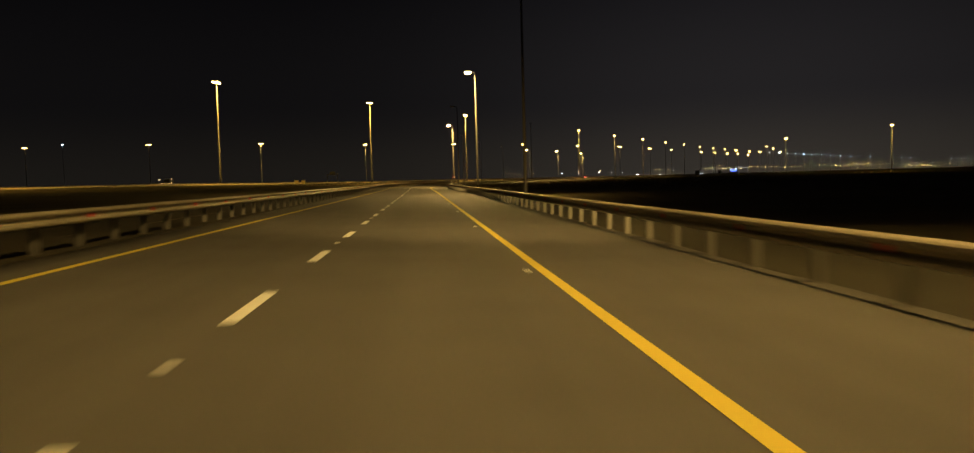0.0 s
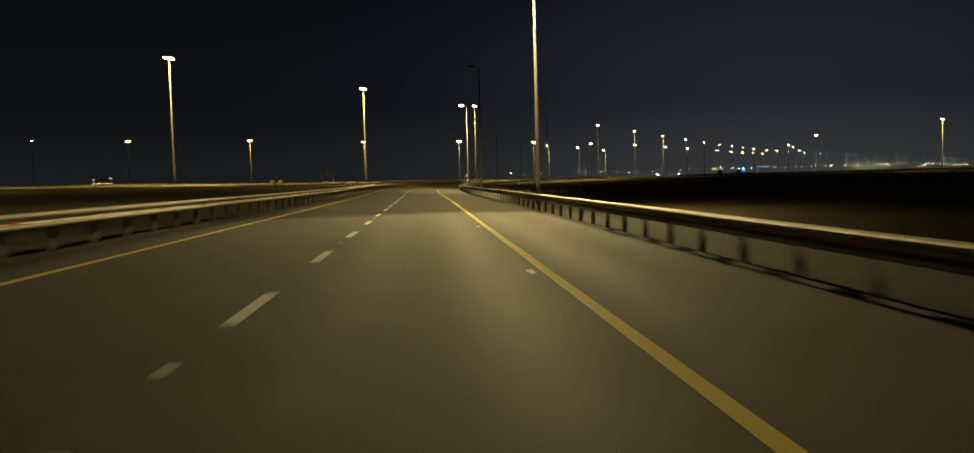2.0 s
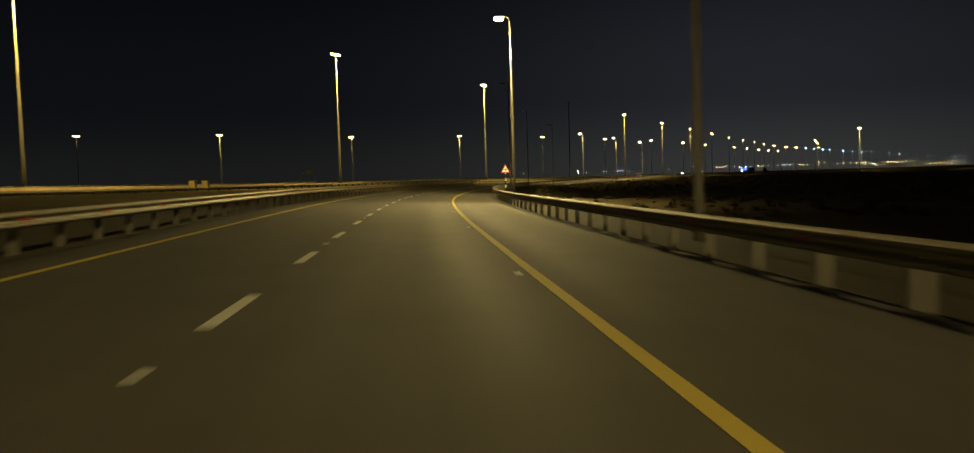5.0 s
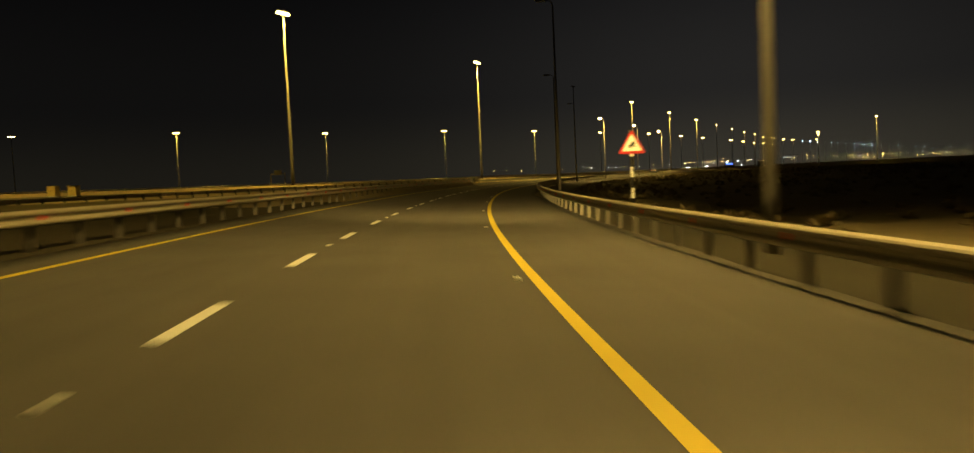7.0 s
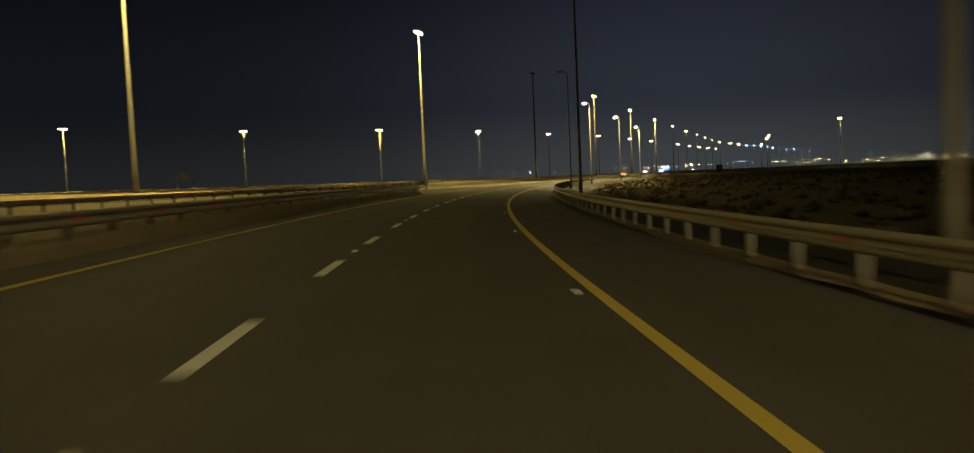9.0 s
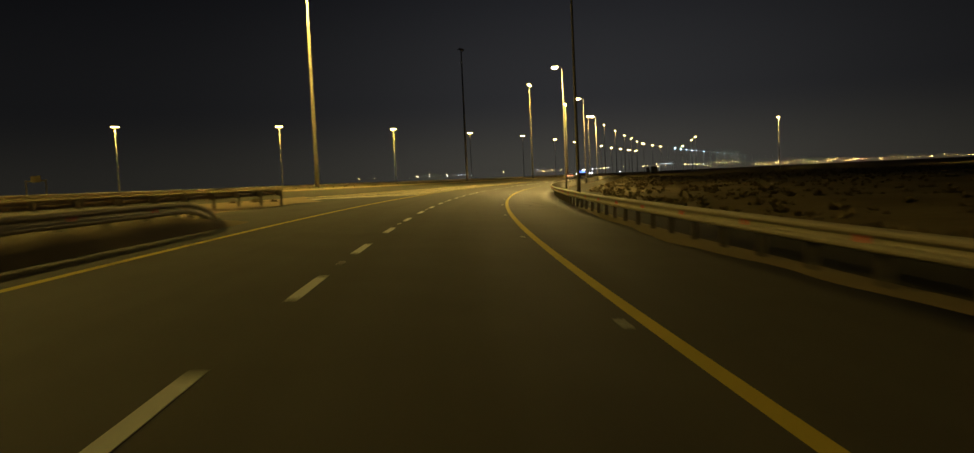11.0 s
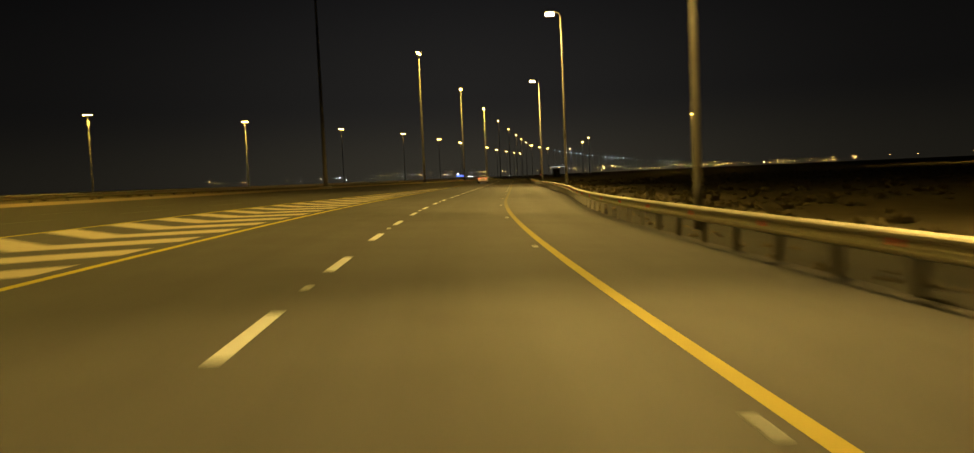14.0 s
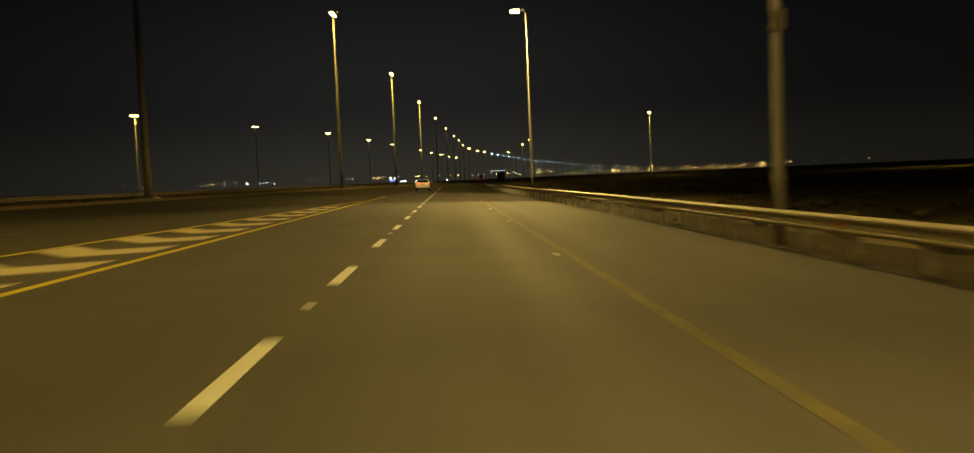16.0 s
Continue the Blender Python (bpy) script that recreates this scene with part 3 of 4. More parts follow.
guard_rail("galvanised steel guard rail beside the hard shoulder", -40, 520, lambda s: right_edge(s) - 0.32, 1, 0.78, 0.3)
guard_rail("galvanised steel guard rail along the verge", -60, 284, lambda s: np.full(np.shape(s), -5.22), -1, 0.80, 1.9)


def rail_end():
    """The front rail dips into the ground and flares away from the lane."""
    end = tagged(new("guard_rail_end"), "guard rail end turned down into the ground", "guard rail", kind="structure")
    u = np.linspace(0, 1, 13)
    line = at(284 + 5.0 * u, -5.22 - 0.9 * u ** 2, 0.0)
    line[:, 2] -= 0.72 * u ** 1.25
    h = np.radians(heading(284 + 5.0 * u))
    beam_sheet("beam", line, np.stack([np.cos(h), np.sin(h), 0 * h], -1), 0.80, end, "sloping corrugated steel beam")
    for k in (3, 7):
        put_mesh("post", POST, end, pose(line[k][0] - 0.24, line[k][1], line[k][2] + 0.02, 0, 0, -14))


rail_end()


def highway_rail(label, a0, a1, r, top, side, foot=None):
    rail = tagged(new("guard_rail"), label, "guard rail", group="guard rails", kind="structure")
    a = np.arange(a0, a1 + 0.1, 4.0)
    rr = r(a)
    x, y = hwy(a, rr)
    z = surface(x, y)[0] if foot is None else np.full(a.shape, foot)
    nrm = -side * np.stack([HN[0] + 0 * a, HN[1] + 0 * a, 0 * a], -1)
    beam_sheet("beam", np.stack([x, y, z], -1), nrm, top, rail, "corrugated galvanised steel beam")
    for ak in np.arange(a0, a1 + 0.1, 4.0 if foot is None else 2.0):
        px, py = hwy(ak - 0.1, float(r(np.array(ak))) + side * 0.22)
        pz = float(surface(px, py)[0]) if foot is None else foot
        put_mesh("post", POST, rail, pose(px, py, pz + top - 0.78, 0, 0, -30.3))
        if foot is not None:
            bx, by = hwy(ak - 0.1, float(r(np.array(ak))) + side * 0.08)
            put_mesh("spacer_block", SPACER, rail, pose(bx, by, foot + top - 0.32, 0, 0, -30.3))
    return rail


highway_rail("highway guard rail seen from behind, ending in drifted sand", -400, -68, lambda a: 0 * a + 30.4, 0.80, 1, 0.48)
highway_rail("median guard rail beyond the highway", -400, 420, lambda a: 0 * a - 1.4, 0.62, -1)


def sand_drift():
    """Pale sand blown over the nose between slip road and highway, heaped under the rail end."""
    a = np.arange(-150, -48, 1.5)
    u = np.linspace(0, 1, 12)
    far = hwy_edge(a) - 0.1
    near = np.interp(a, [-150, -110, -80, -70, -60, -50], [31.2, 31.6, 32.6, 31.0, 29.0, far[-1] + 0.5])
    r = far[:, None] + (near - far)[:, None] * u[None]
    x, y = hwy(a[:, None] + 0 * r, r)
    z = np.maximum(surface(x, y)[0], 0.44) + 0.012
    heap = np.exp(-((r - 29.8) / 1.1) ** 2) * np.interp(a, [-150, -80, -72, -66, -60], [0.08, 0.12, 0.30, 0.26, 0.0])[:, None]
    fade = np.sin(np.pi * np.clip(u, 0.02, 0.98))[None] ** 0.5
    for i in range(z.shape[0]):
        for j in range(z.shape[1]):
            z[i, j] += (0.05 * (1 + noise.noise((x[i, j] * 0.5, y[i, j] * 0.5, 2))) + heap[i, j]) * fade[0, j]
    z[:, -1] -= 0.06
    tagged(grid_mesh("sand_drift", np.stack([x, y, z], -1), LIGHT_SAND), "pale sand drifted round the end of a guard rail", "sand", kind="structure")


sand_drift()

# ---------------------------------------------------------------- street lamps
def lamp_light(name, parent, watts, colour, z, x, spread, tilt=0.0):
    li = bpy.data.lights.new(name, "SPOT")
    li.energy, li.color, li.spot_size, li.spot_blend, li.shadow_soft_size = watts, colour, radians(spread), 0.75, 1.0
    ob = new(name, li)
    ob.parent = parent
    ob.matrix_basis = pose(x, 0, z, 0, tilt, 0)
    return ob


def street_lamp(watts, foot=0.0):
    lamp = new("street_lamp")
    part("footing", bm_box(0.6, 0.6, 0.9, z=foot - 0.9, bevel=0.03), CONCRETE, lamp, "square concrete footing")
    part("base_plate", bm_box(0.42, 0.42, 0.03, z=foot, bevel=0.006), POLE_STEEL, lamp)
    part("pole", bm_tube([(0, 0, foot + 0.03), (0, 0, 1.2), (0, 0, 1.25), (0, 0, 13.65)], [0.13, 0.125, 0.11, 0.06], 12), POLE_STEEL, lamp, smooth=True)
    part("service_door", bm_box(0.10, 0.02, 0.4, 0.0, -0.125, 0.5, bevel=0.006), POLE_STEEL, lamp)
    part("arm", bm_tube([(0, 0, 13.45), (-0.04, 0, 13.75), (-0.2, 0, 13.93), (-0.62, 0, 14.0)], [0.05, 0.05, 0.04, 0.035], 8), POLE_STEEL, lamp, smooth=True)
    bm = bm_box(0.78, 0.34, 0.15, -0.82, 0, 13.93, bevel=0.05)
    head = part("luminaire", bm, DARK_METAL, lamp)
    if watts:
        part("lens", bm_box(0.66, 0.32, 0.22, -0.84, 0, 13.72, bevel=0.09), SODIUM_GLOW, head, "glowing sodium lens")
        lamp_light("bulb", lamp, watts, SODIUM, 13.55, -0.84, 152, 17)
        # the reflector throws two wide beams up and down the road
        for lean in (-60, 60):
            wing = lamp_light("bulb", lamp, watts * 2.4, SODIUM, 13.55, -0.84, 52)
            wing.matrix_basis = pose(-0.84, 0, 13.55, 0, 17, 0) @ pose(0, 0, 0, lean, 0, 0)
    else:
        part("lens", bm_box(0.62, 0.28, 0.05, -0.84, 0, 13.89, bevel=0.02), SIGN_WHITE, head, "unlit glass lens")
    return lamp


def place_lamps():
    """One lamp every 43 m; strength of each against a full lamp, 0 where it is out."""
    for k, share in enumerate((1.15, 0, 1.25, 0, 1.35, 0, 0, 0, 1.05, 0.5, 1.4)):
        lamp = street_lamp(RAMP_LAMP_W * share, -0.35 if k > 8 else 0.0)
        tagged(lamp, "tall steel street lamp with a glowing sodium head" if share else "tall steel street lamp that is not lit", "street lamp", group="street lamps along the slip road")
        s = 7.0 + 43.1 * k if k < 4 else 180.5 + 43.85 * (k - 4)
        s = 445.0 if k == 10 else s
        if k == 9:
            box = part("control_box", bm_box(0.24, 0.18, 0.42, -0.02, -0.17, 4.1, bevel=0.02), POLE_STEEL, lamp, "small steel control box")
            part("strap", bm_tube([(0, 0, 4.22), (0, 0, 4.27)], [0.115, 0.115], 12), GALV, box)
        q = float(right_edge(np.array(s))) + (1.15 if s < 300 else 0.85 if k < 9 else 0.08)
        p = at(s, q)
        z = float(surface(p[0], p[1])[0])
        lamp.matrix_basis = pose(p[0], p[1], z - 0.12 + (0.35 if k > 8 else 0.0), 0, 0, float(heading(s)))


place_lamps()


# ---------------------------------------------------------------- high masts
def high_mast(glow, light_w, lit=True, units=6, girth=1.0):
    mast = new("high_mast_lamp")
    part("plinth", bm_box(1.5, 1.5, 0.9, z=-0.9, bevel=0.03), CONCRETE, mast, "square concrete plinth")
    part("base_plate", bm_box(1.0, 1.0, 0.08, bevel=0.02), POLE_STEEL, mast)
    part("pole", bm_tube([(0, 0, 0.08), (0, 0, 2.2), (0, 0, 2.3), (0, 0, 30.8)], [0.34 * girth, 0.33 * girth, 0.29 * girth, 0.13 * girth], 14), MAST_STEEL, mast, smooth=True)
    part("head_ring", bm_tube([(0.8 * math.cos(t), 0.8 * math.sin(t), 30.5) for t in np.linspace(0, 2 * math.pi, 17)], [0.05] * 17, 6), POLE_STEEL, mast)
    part("crossarm", bm_box(3.2, 0.12, 0.12, 0, 0, 30.55), POLE_STEEL, mast)
    for k in range(units):
        x = (k - (units - 1) / 2) * 0.56
        unit = part("floodlight", bm_box(0.36, 0.40, 0.22, x, 0.0, 30.3, bevel=0.04), DARK_METAL, mast)
        if lit:
            part("lens", bm_box(0.34, 0.5, 0.42, x, 0.0, 29.9, bevel=0.1), glow, unit, "glowing floodlight lens")
    if lit and light_w:
        lamp_light("floodlight_beam", mast, light_w, WARM, 29.3, 0.6, 160)
    return mast


def place_masts():
    near = tagged(high_mast(WARM_GLOW, MAST_W), "tall steel light mast with a glowing floodlight head", "light mast", group="light masts")
    dark = tagged(high_mast(WARM_GLOW, 0, False), "tall steel light mast with unlit floodlights", "light mast", group="light masts")
    far = tagged(high_mast(FAR_WARM_GLOW, 0), "distant steel light mast with glowing floodlights", "light mast", group="light masts")
    led = tagged(high_mast(LED_GLOW, 0, True, 2, 0.6), "distant light mast with bluish white floodlights", "light mast", group="light masts")
    bright = tagged(high_mast(WARM_GLOW, MAST_W * 2.5), "tall steel light mast with a glowing floodlight head", "light mast", group="light masts")
    fresh = {near: True, dark: True, far: True, led: True, bright: True}

    def put(src, x, y, yaw=-30.0):
        z, s, d = surface(x, y) if abs(x) < 400 and y < 900 else (0.4, 0, 0)
        z = float(z) + (0.19 * min(max(-float(d) - 10, 0), 19) - 0.14 * min(max(-float(d) - 29, 0), 26)) * 0.1 if d < 0 else float(z)
        m = pose(x, y, z - 0.05, 0, 0, yaw)
        if fresh[src]:
            src.matrix_basis = m
            fresh[src] = False
        else:
            copy_thing(src, m)

    for k in range(-4, 10):
        x, y = hwy(78.0 * k - (1.5 if k > 1 else 0), 1.1 if k > 1 else (-0.4, -1.0, -2.1)[min(-k, 2)] if k < 1 else 0.0)
        put(dark if k == 1 else bright if k < 1 else near if k < 5 else far, float(x), float(y), 60.0)
    # the loop road beyond the highway
    for x, y in ((-276, 592), (-190, 587), (-117, 607), (-44, 652), (27, 671), (90, 711), (150, 770), (204, 823), (256, 893), (299, 952), (377, 1069), (421, 1137), (462, 1197), (503, 1258), (545, 1320)):
        put(near if -130 < x < 100 else far, x, y, 20.0)
    put(led, -237, 560, 20.0)
    # the road on the inside of the bend
    for x, y in ((303, 502), (311, 672), (402, 918), (445, 998), (533, 1168)):
        put(near if y < 700 else far, x, y, 30.0)
    # the highway bends away in the distance
    x, y = hwy(78.0 * 9, 0.0)
    x, y, h = float(x), float(y), radians(-30.3)
    for k in range(28):
        h -= radians(2.4) if k < 3 else radians(0.1) if k < 9 else radians(0.45)
        gap = 75 if k < 2 else 58 if k < 9 else 82 + 6.0 * (k - 9)
        x, y = x - math.sin(h) * gap, y + math.cos(h) * gap
        put(far if k < 3 else led, x, y, math.degrees(h))


place_masts()
# ---------------------------------------------------------------- road sign
def warning_sign():
    sign = tagged(new("warning_sign"), "red and white triangular warning sign on a banded post", "road sign")
    s, q = 190.9, 5.95 + 2.12
    p = at(s, q)
    z = float(surface(p[0], p[1])[0])
    sign.matrix_basis = pose(p[0] - 0.09, p[1], z + 0.12, 0, 0, float(heading(s)) + 3)
    for k in range(-1, 7):
        part("post_band", bm_tube([(0, 0, 0.32 * k), (0, 0, 0.32 * k + 0.32)], [0.05, 0.05], 12), BLACK_PAINT if k % 2 else SIGN_WHITE, sign, "black band" if k % 2 else "white band", smooth=False)

    def triangle(name, side, depth, y, mat, label, lift=2.0):
        bm = bmesh.new()
        h = side * 0.866
        cut = side * 0.07
        raw = [(-side / 2, 0), (side / 2, 0), (0, h)]
        pts = []
        for i in range(3):
            a, b, c = Vector(raw[i - 1]), Vector(raw[i]), Vector(raw[(i + 1) % 3])
            pts += [b + (a - b).normalized() * cut, b + ((a - b).normalized() + (c - b).normalized()) * cut * 0.36, b + (c - b).normalized() * cut]
        ring = [bm.verts.new((u.x, y, lift + u.y)) for u in pts]
        face = bm.faces.new(ring)
        got = bmesh.ops.extrude_face_region(bm, geom=[face])["geom"]
        bmesh.ops.translate(bm, vec=(0, depth, 0), verts=[v for v in got if isinstance(v, bmesh.types.BMVert)])
        bmesh.ops.recalc_face_normals(bm, faces=bm.faces)
        return part(name, bm, mat, sign, label)

    triangle("plate", 0.86, 0.012, -0.07, SIGN_RED, "red triangular plate")
    triangle("panel", 0.63, 0.004, -0.075, SIGN_WHITE, "white inner panel", 2.075)
    bm = bmesh.new()
    for x, zz, w, h, tilt in ((0.0, 2.27, 0.20, 0.07, 35), (0.03, 2.33, 0.10, 0.06, 35), (-0.06, 2.19, 0.05, 0.05, 0), (0.07, 2.23, 0.05, 0.05, 0)):
        got = bmesh.ops.create_cube(bm, size=1.0)["verts"]
        bmesh.ops.scale(bm, vec=(w, 0.004, h), verts=got)
        bmesh.ops.rotate(bm, cent=(0, 0, 0), matrix=Matrix.Rotation(radians(-tilt), 3, "Y"), verts=got)
        bmesh.ops.translate(bm, vec=(x, -0.078, zz), verts=got)
    part("pictogram", bm, BLACK_PAINT, sign, "black pictogram")
    for zz in (2.15, 2.5):
        part("bracket", bm_box(0.16, 0.05, 0.03, 0, -0.035, zz), GALV, sign)
    part("mast_top", bm_tube([(0, 0, 2.24), (0, 0, 2.72)], [0.05, 0.05], 12), GALV, sign)


warning_sign()


# ---------------------------------------------------------------- vehicles
def loft(sections, bm=None):
    """A skin through sections of equal length, closed at both ends."""
    bm = bm or bmesh.new()
    rings = [[bm.verts.new(p) for p in sec] for sec in sections]
    n = len(rings[0])
    for u, v in zip(rings, rings[1:]):
        for k in range(n):
            bm.faces.new((u[k], u[(k + 1) % n], v[(k + 1) % n], v[k]))
    bm.faces.new(rings[0][::-1])
    bm.faces.new(rings[-1])
    bmesh.ops.recalc_face_normals(bm, faces=bm.faces)
    return bm


def wheel(parent, x, y, r=0.33, w=0.22):
    side = 1 if x > 0 else -1
    bm = bm_tube([(x - w / 2, y, r), (x - w / 2 + 0.03, y, r), (x + w / 2 - 0.03, y, r), (x + w / 2, y, r)], [r - 0.05, r, r, r - 0.05], 20)
    tyre = part("tyre", bm, RUBBER, parent, smooth=True)
    bm = bm_tube([(x + side * (w / 2 - 0.01), y, r), (x + side * (w / 2 + 0.012), y, r)], [r * 0.64, r * 0.55], 20)
    part("rim", bm, ALLOY, tyre, "silver alloy rim")


def round_ring(y, w, lo, hi, n=24, ex=0.5, ez=0.62):
    """A rounded-box section across a car at y."""
    mid, h = (lo + hi) / 2, (hi - lo) / 2
    out = []
    for k in range(n):
        c, s = math.cos(2 * math.pi * k / n), math.sin(2 * math.pi * k / n)
        out.append((w * math.copysign(abs(c) ** ex, c), y, mid + h * math.copysign(abs(s) ** ez, s)))
    return out


def sedan(paint):
    """A four-door saloon, 4.9 m long, nose along +y, tail at y = -2.45."""
    car = new("car")
    hull = ((-2.46, 0.66, 0.46, 0.92), (-2.43, 0.78, 0.36, 1.03), (-2.34, 0.85, 0.29, 1.08), (-2.1, 0.90, 0.25, 1.105), (-1.7, 0.92, 0.22, 1.09), (-1.2, 0.93, 0.20, 1.05), (-0.5, 0.93, 0.19, 1.01),
            (0.3, 0.93, 0.19, 1.0), (0.95, 0.925, 0.19, 0.995), (1.35, 0.92, 0.20, 0.96), (1.8, 0.90, 0.22, 0.90), (2.15, 0.85, 0.25, 0.83), (2.36, 0.76, 0.30, 0.75), (2.45, 0.60, 0.36, 0.66))
    part("body", loft([round_ring(*h) for h in hull]), paint, car, smooth=True)

    def cabin(y, w, wt, lo, hi):
        return [(-w, y, lo), (-w * 0.55 - wt * 0.45, y, lo + (hi - lo) * 0.5), (-wt, y, hi - 0.05), (-wt * 0.86, y, hi - 0.015), (-wt * 0.5, y, hi), (wt * 0.5, y, hi), (wt * 0.86, y, hi - 0.015), (wt, y, hi - 0.05), (w * 0.55 + wt * 0.45, y, lo + (hi - lo) * 0.5), (w, y, lo)]

    glass = [cabin(-1.95, 0.70, 0.64, 1.04, 1.10), cabin(-1.5, 0.80, 0.64, 1.0, 1.26), cabin(-1.0, 0.85, 0.63, 0.97, 1.385), cabin(-0.4, 0.87, 0.63, 0.95, 1.425), cabin(0.2, 0.87, 0.63, 0.94, 1.41), cabin(0.75, 0.85, 0.66, 0.93, 1.24), cabin(1.28, 0.78, 0.70, 0.92, 1.0)]
    part("windows", loft(glass), GLASS_DARK, car, "dark tinted windows", smooth=True)
    roof = [[(-0.62, y, z - 0.05), (-0.56, y, z - 0.005), (-0.3, y, z + 0.018), (0.3, y, z + 0.018), (0.56, y, z - 0.005), (0.62, y, z - 0.05)] for y, z in ((-1.15, 1.355), (-1.0, 1.39), (-0.6, 1.425), (-0.2, 1.432), (0.1, 1.422), (0.28, 1.395))]
    part("roof", loft(roof), paint, car, smooth=True)
    for sx in (-1, 1):
        part("rear_pillar", bm_tube([(sx * 0.79, -1.98, 1.07), (sx * 0.74, -1.5, 1.24), (sx * 0.645, -1.02, 1.37)], [0.075, 0.07, 0.05], 8), paint, car, smooth=True)
        part("front_pillar", bm_tube([(sx * 0.82, 1.22, 0.97), (sx * 0.73, 0.75, 1.2), (sx * 0.635, 0.2, 1.40)], [0.035, 0.032, 0.032], 8), paint, car, smooth=True)
        part("window_trim", bm_tube([(sx * 0.90, -1.6, 1.04), (sx * 0.905, -0.4, 1.005), (sx * 0.90, 1.1, 0.985)], [0.014] * 3, 6), ALLOY, car, "bright window trim")
        mirror = part("mirror", bm_box(0.2, 0.13, 0.13, sx * 1.02, 0.75, 0.97, bevel=0.045), CAR_BLACK, car, "black door mirror")
        part("mirror_glass", bm_box(0.16, 0.01, 0.10, sx * 1.02, 0.682, 0.985), ALLOY, mirror)
        lamp = part("tail_light", bm_box(0.46, 0.13, 0.15, sx * 0.58, -2.40, 0.86, bevel=0.04), RED_LENS, car, "red tail light cluster")
        for z0, z1 in ((0.905, 0.985), (0.895, 0.865)):
            part("light_strip", bm_tube([(sx * 0.36, -2.475, 0.90), (sx * 0.55, -2.478, (z0 + z1) / 2 + 0.01), (sx * 0.78, -2.44, z1)], [0.014, 0.02, 0.02], 6), TAIL_GLOW, lamp, "glowing red strip")
        part("head_light", bm_box(0.36, 0.16, 0.12, sx * 0.56, 2.26, 0.60, bevel=0.04), SIGN_WHITE, car, "clear head light")
        part("exhaust", bm_tube([(sx * 0.55, -2.38, 0.32), (sx * 0.55, -2.49, 0.32)], [0.055, 0.055], 14), CAR_BLACK, car, "dark exhaust pipe")
        part("sill", bm_box(0.05, 2.3, 0.10, sx * 0.90, 0.02, 0.20, bevel=0.02), ALLOY, car, "bright sill strip")
        for y in (-0.72, 0.33):
            part("door_handle", bm_box(0.03, 0.2, 0.035, sx * 0.925, y, 0.86, bevel=0.01), CAR_BLACK, car, "dark door handle")
        for y in (-0.17, 0.95):
            part("door_gap", bm_box(0.006, 0.012, 0.62, sx * 0.927, y, 0.32), CAR_BLACK, car, "dark door gap")
        for y in (-1.45, 1.5):
            part("wheel_arch", bm_tube([(sx * 0.70, y, 0.34), (sx * 0.932, y, 0.34)], [0.39, 0.385], 24), CAR_BLACK, car, "dark wheel arch")
            wheel(car, sx * 0.835, y)
    part("bumper", bm_box(1.56, 0.16, 0.20, 0, -2.40, 0.40, bevel=0.07), paint, car)
    part("diffuser", bm_box(1.5, 0.14, 0.14, 0, -2.38, 0.28, bevel=0.03), CAR_BLACK, car, "black rear diffuser")
    part("trim_bar", bm_box(0.86, 0.03, 0.04, 0, -2.47, 0.93), ALLOY, car, "bright trim bar")
    plate = part("number_plate", bm_box(0.46, 0.02, 0.13, 0, -2.475, 0.76, bevel=0.004), PLATE_GLOW, car, "white number plate")
    for k in range(4):
        part("plate_bar", bm_box(0.05, 0.006, 0.06, -0.13 + 0.087 * k, -2.488, 0.795), CAR_BLACK, plate)
    return car


white_car = tagged(sedan(CAR_WHITE), "white saloon car with red tail lights lit", "car")
white_car.matrix_basis = frame_at(487.0, -1.85)
beam = bpy.data.lights.new("head_light_beam", "SPOT")
beam.energy, beam.color, beam.spot_size, beam.spot_blend, beam.shadow_soft_size = 1500.0, (0.9, 0.95, 1.0), radians(60), 0.7, 0.1
beam_ob = new("head_light_beam", beam)
beam_ob.parent = white_car
beam_ob.matrix_basis = look((0, 2.6, 0.65), (0, 14, -0.2))


def lorry():
    truck = new("lorry")
    part("box_body", bm_box(2.5, 8.0, 2.7, 0, 0, 1.1, bevel=0.05), TRUCK_BOX, truck)
    part("cab", bm_box(2.4, 2.0, 2.6, 0, 5.3, 0.6, bevel=0.15), TRUCK_BOX, truck)
    part("chassis", bm_box(1.0, 10.0, 0.3, 0, 1.0, 0.75), CAR_BLACK, truck)
    part("under_run_bar", bm_box(2.3, 0.12, 0.18, 0, -4.0, 0.5, bevel=0.02), CAR_BLACK, truck)
    for sx in (-1, 1):
        part("tail_light", bm_box(0.35, 0.08, 0.16, sx * 0.95, -4.08, 0.72, bevel=0.02), TAIL_GLOW, truck, "glowing red tail light")
        for y in (-2.6, -1.4, 5.2):
            wheel(truck, sx * 1.05, y, 0.5, 0.3)
    return truck


truck = tagged(lorry(), "dark lorry with box body and red tail lights", "lorry")
truck.matrix_basis = pose(324, 861, 0.3, 0, 0, -32)

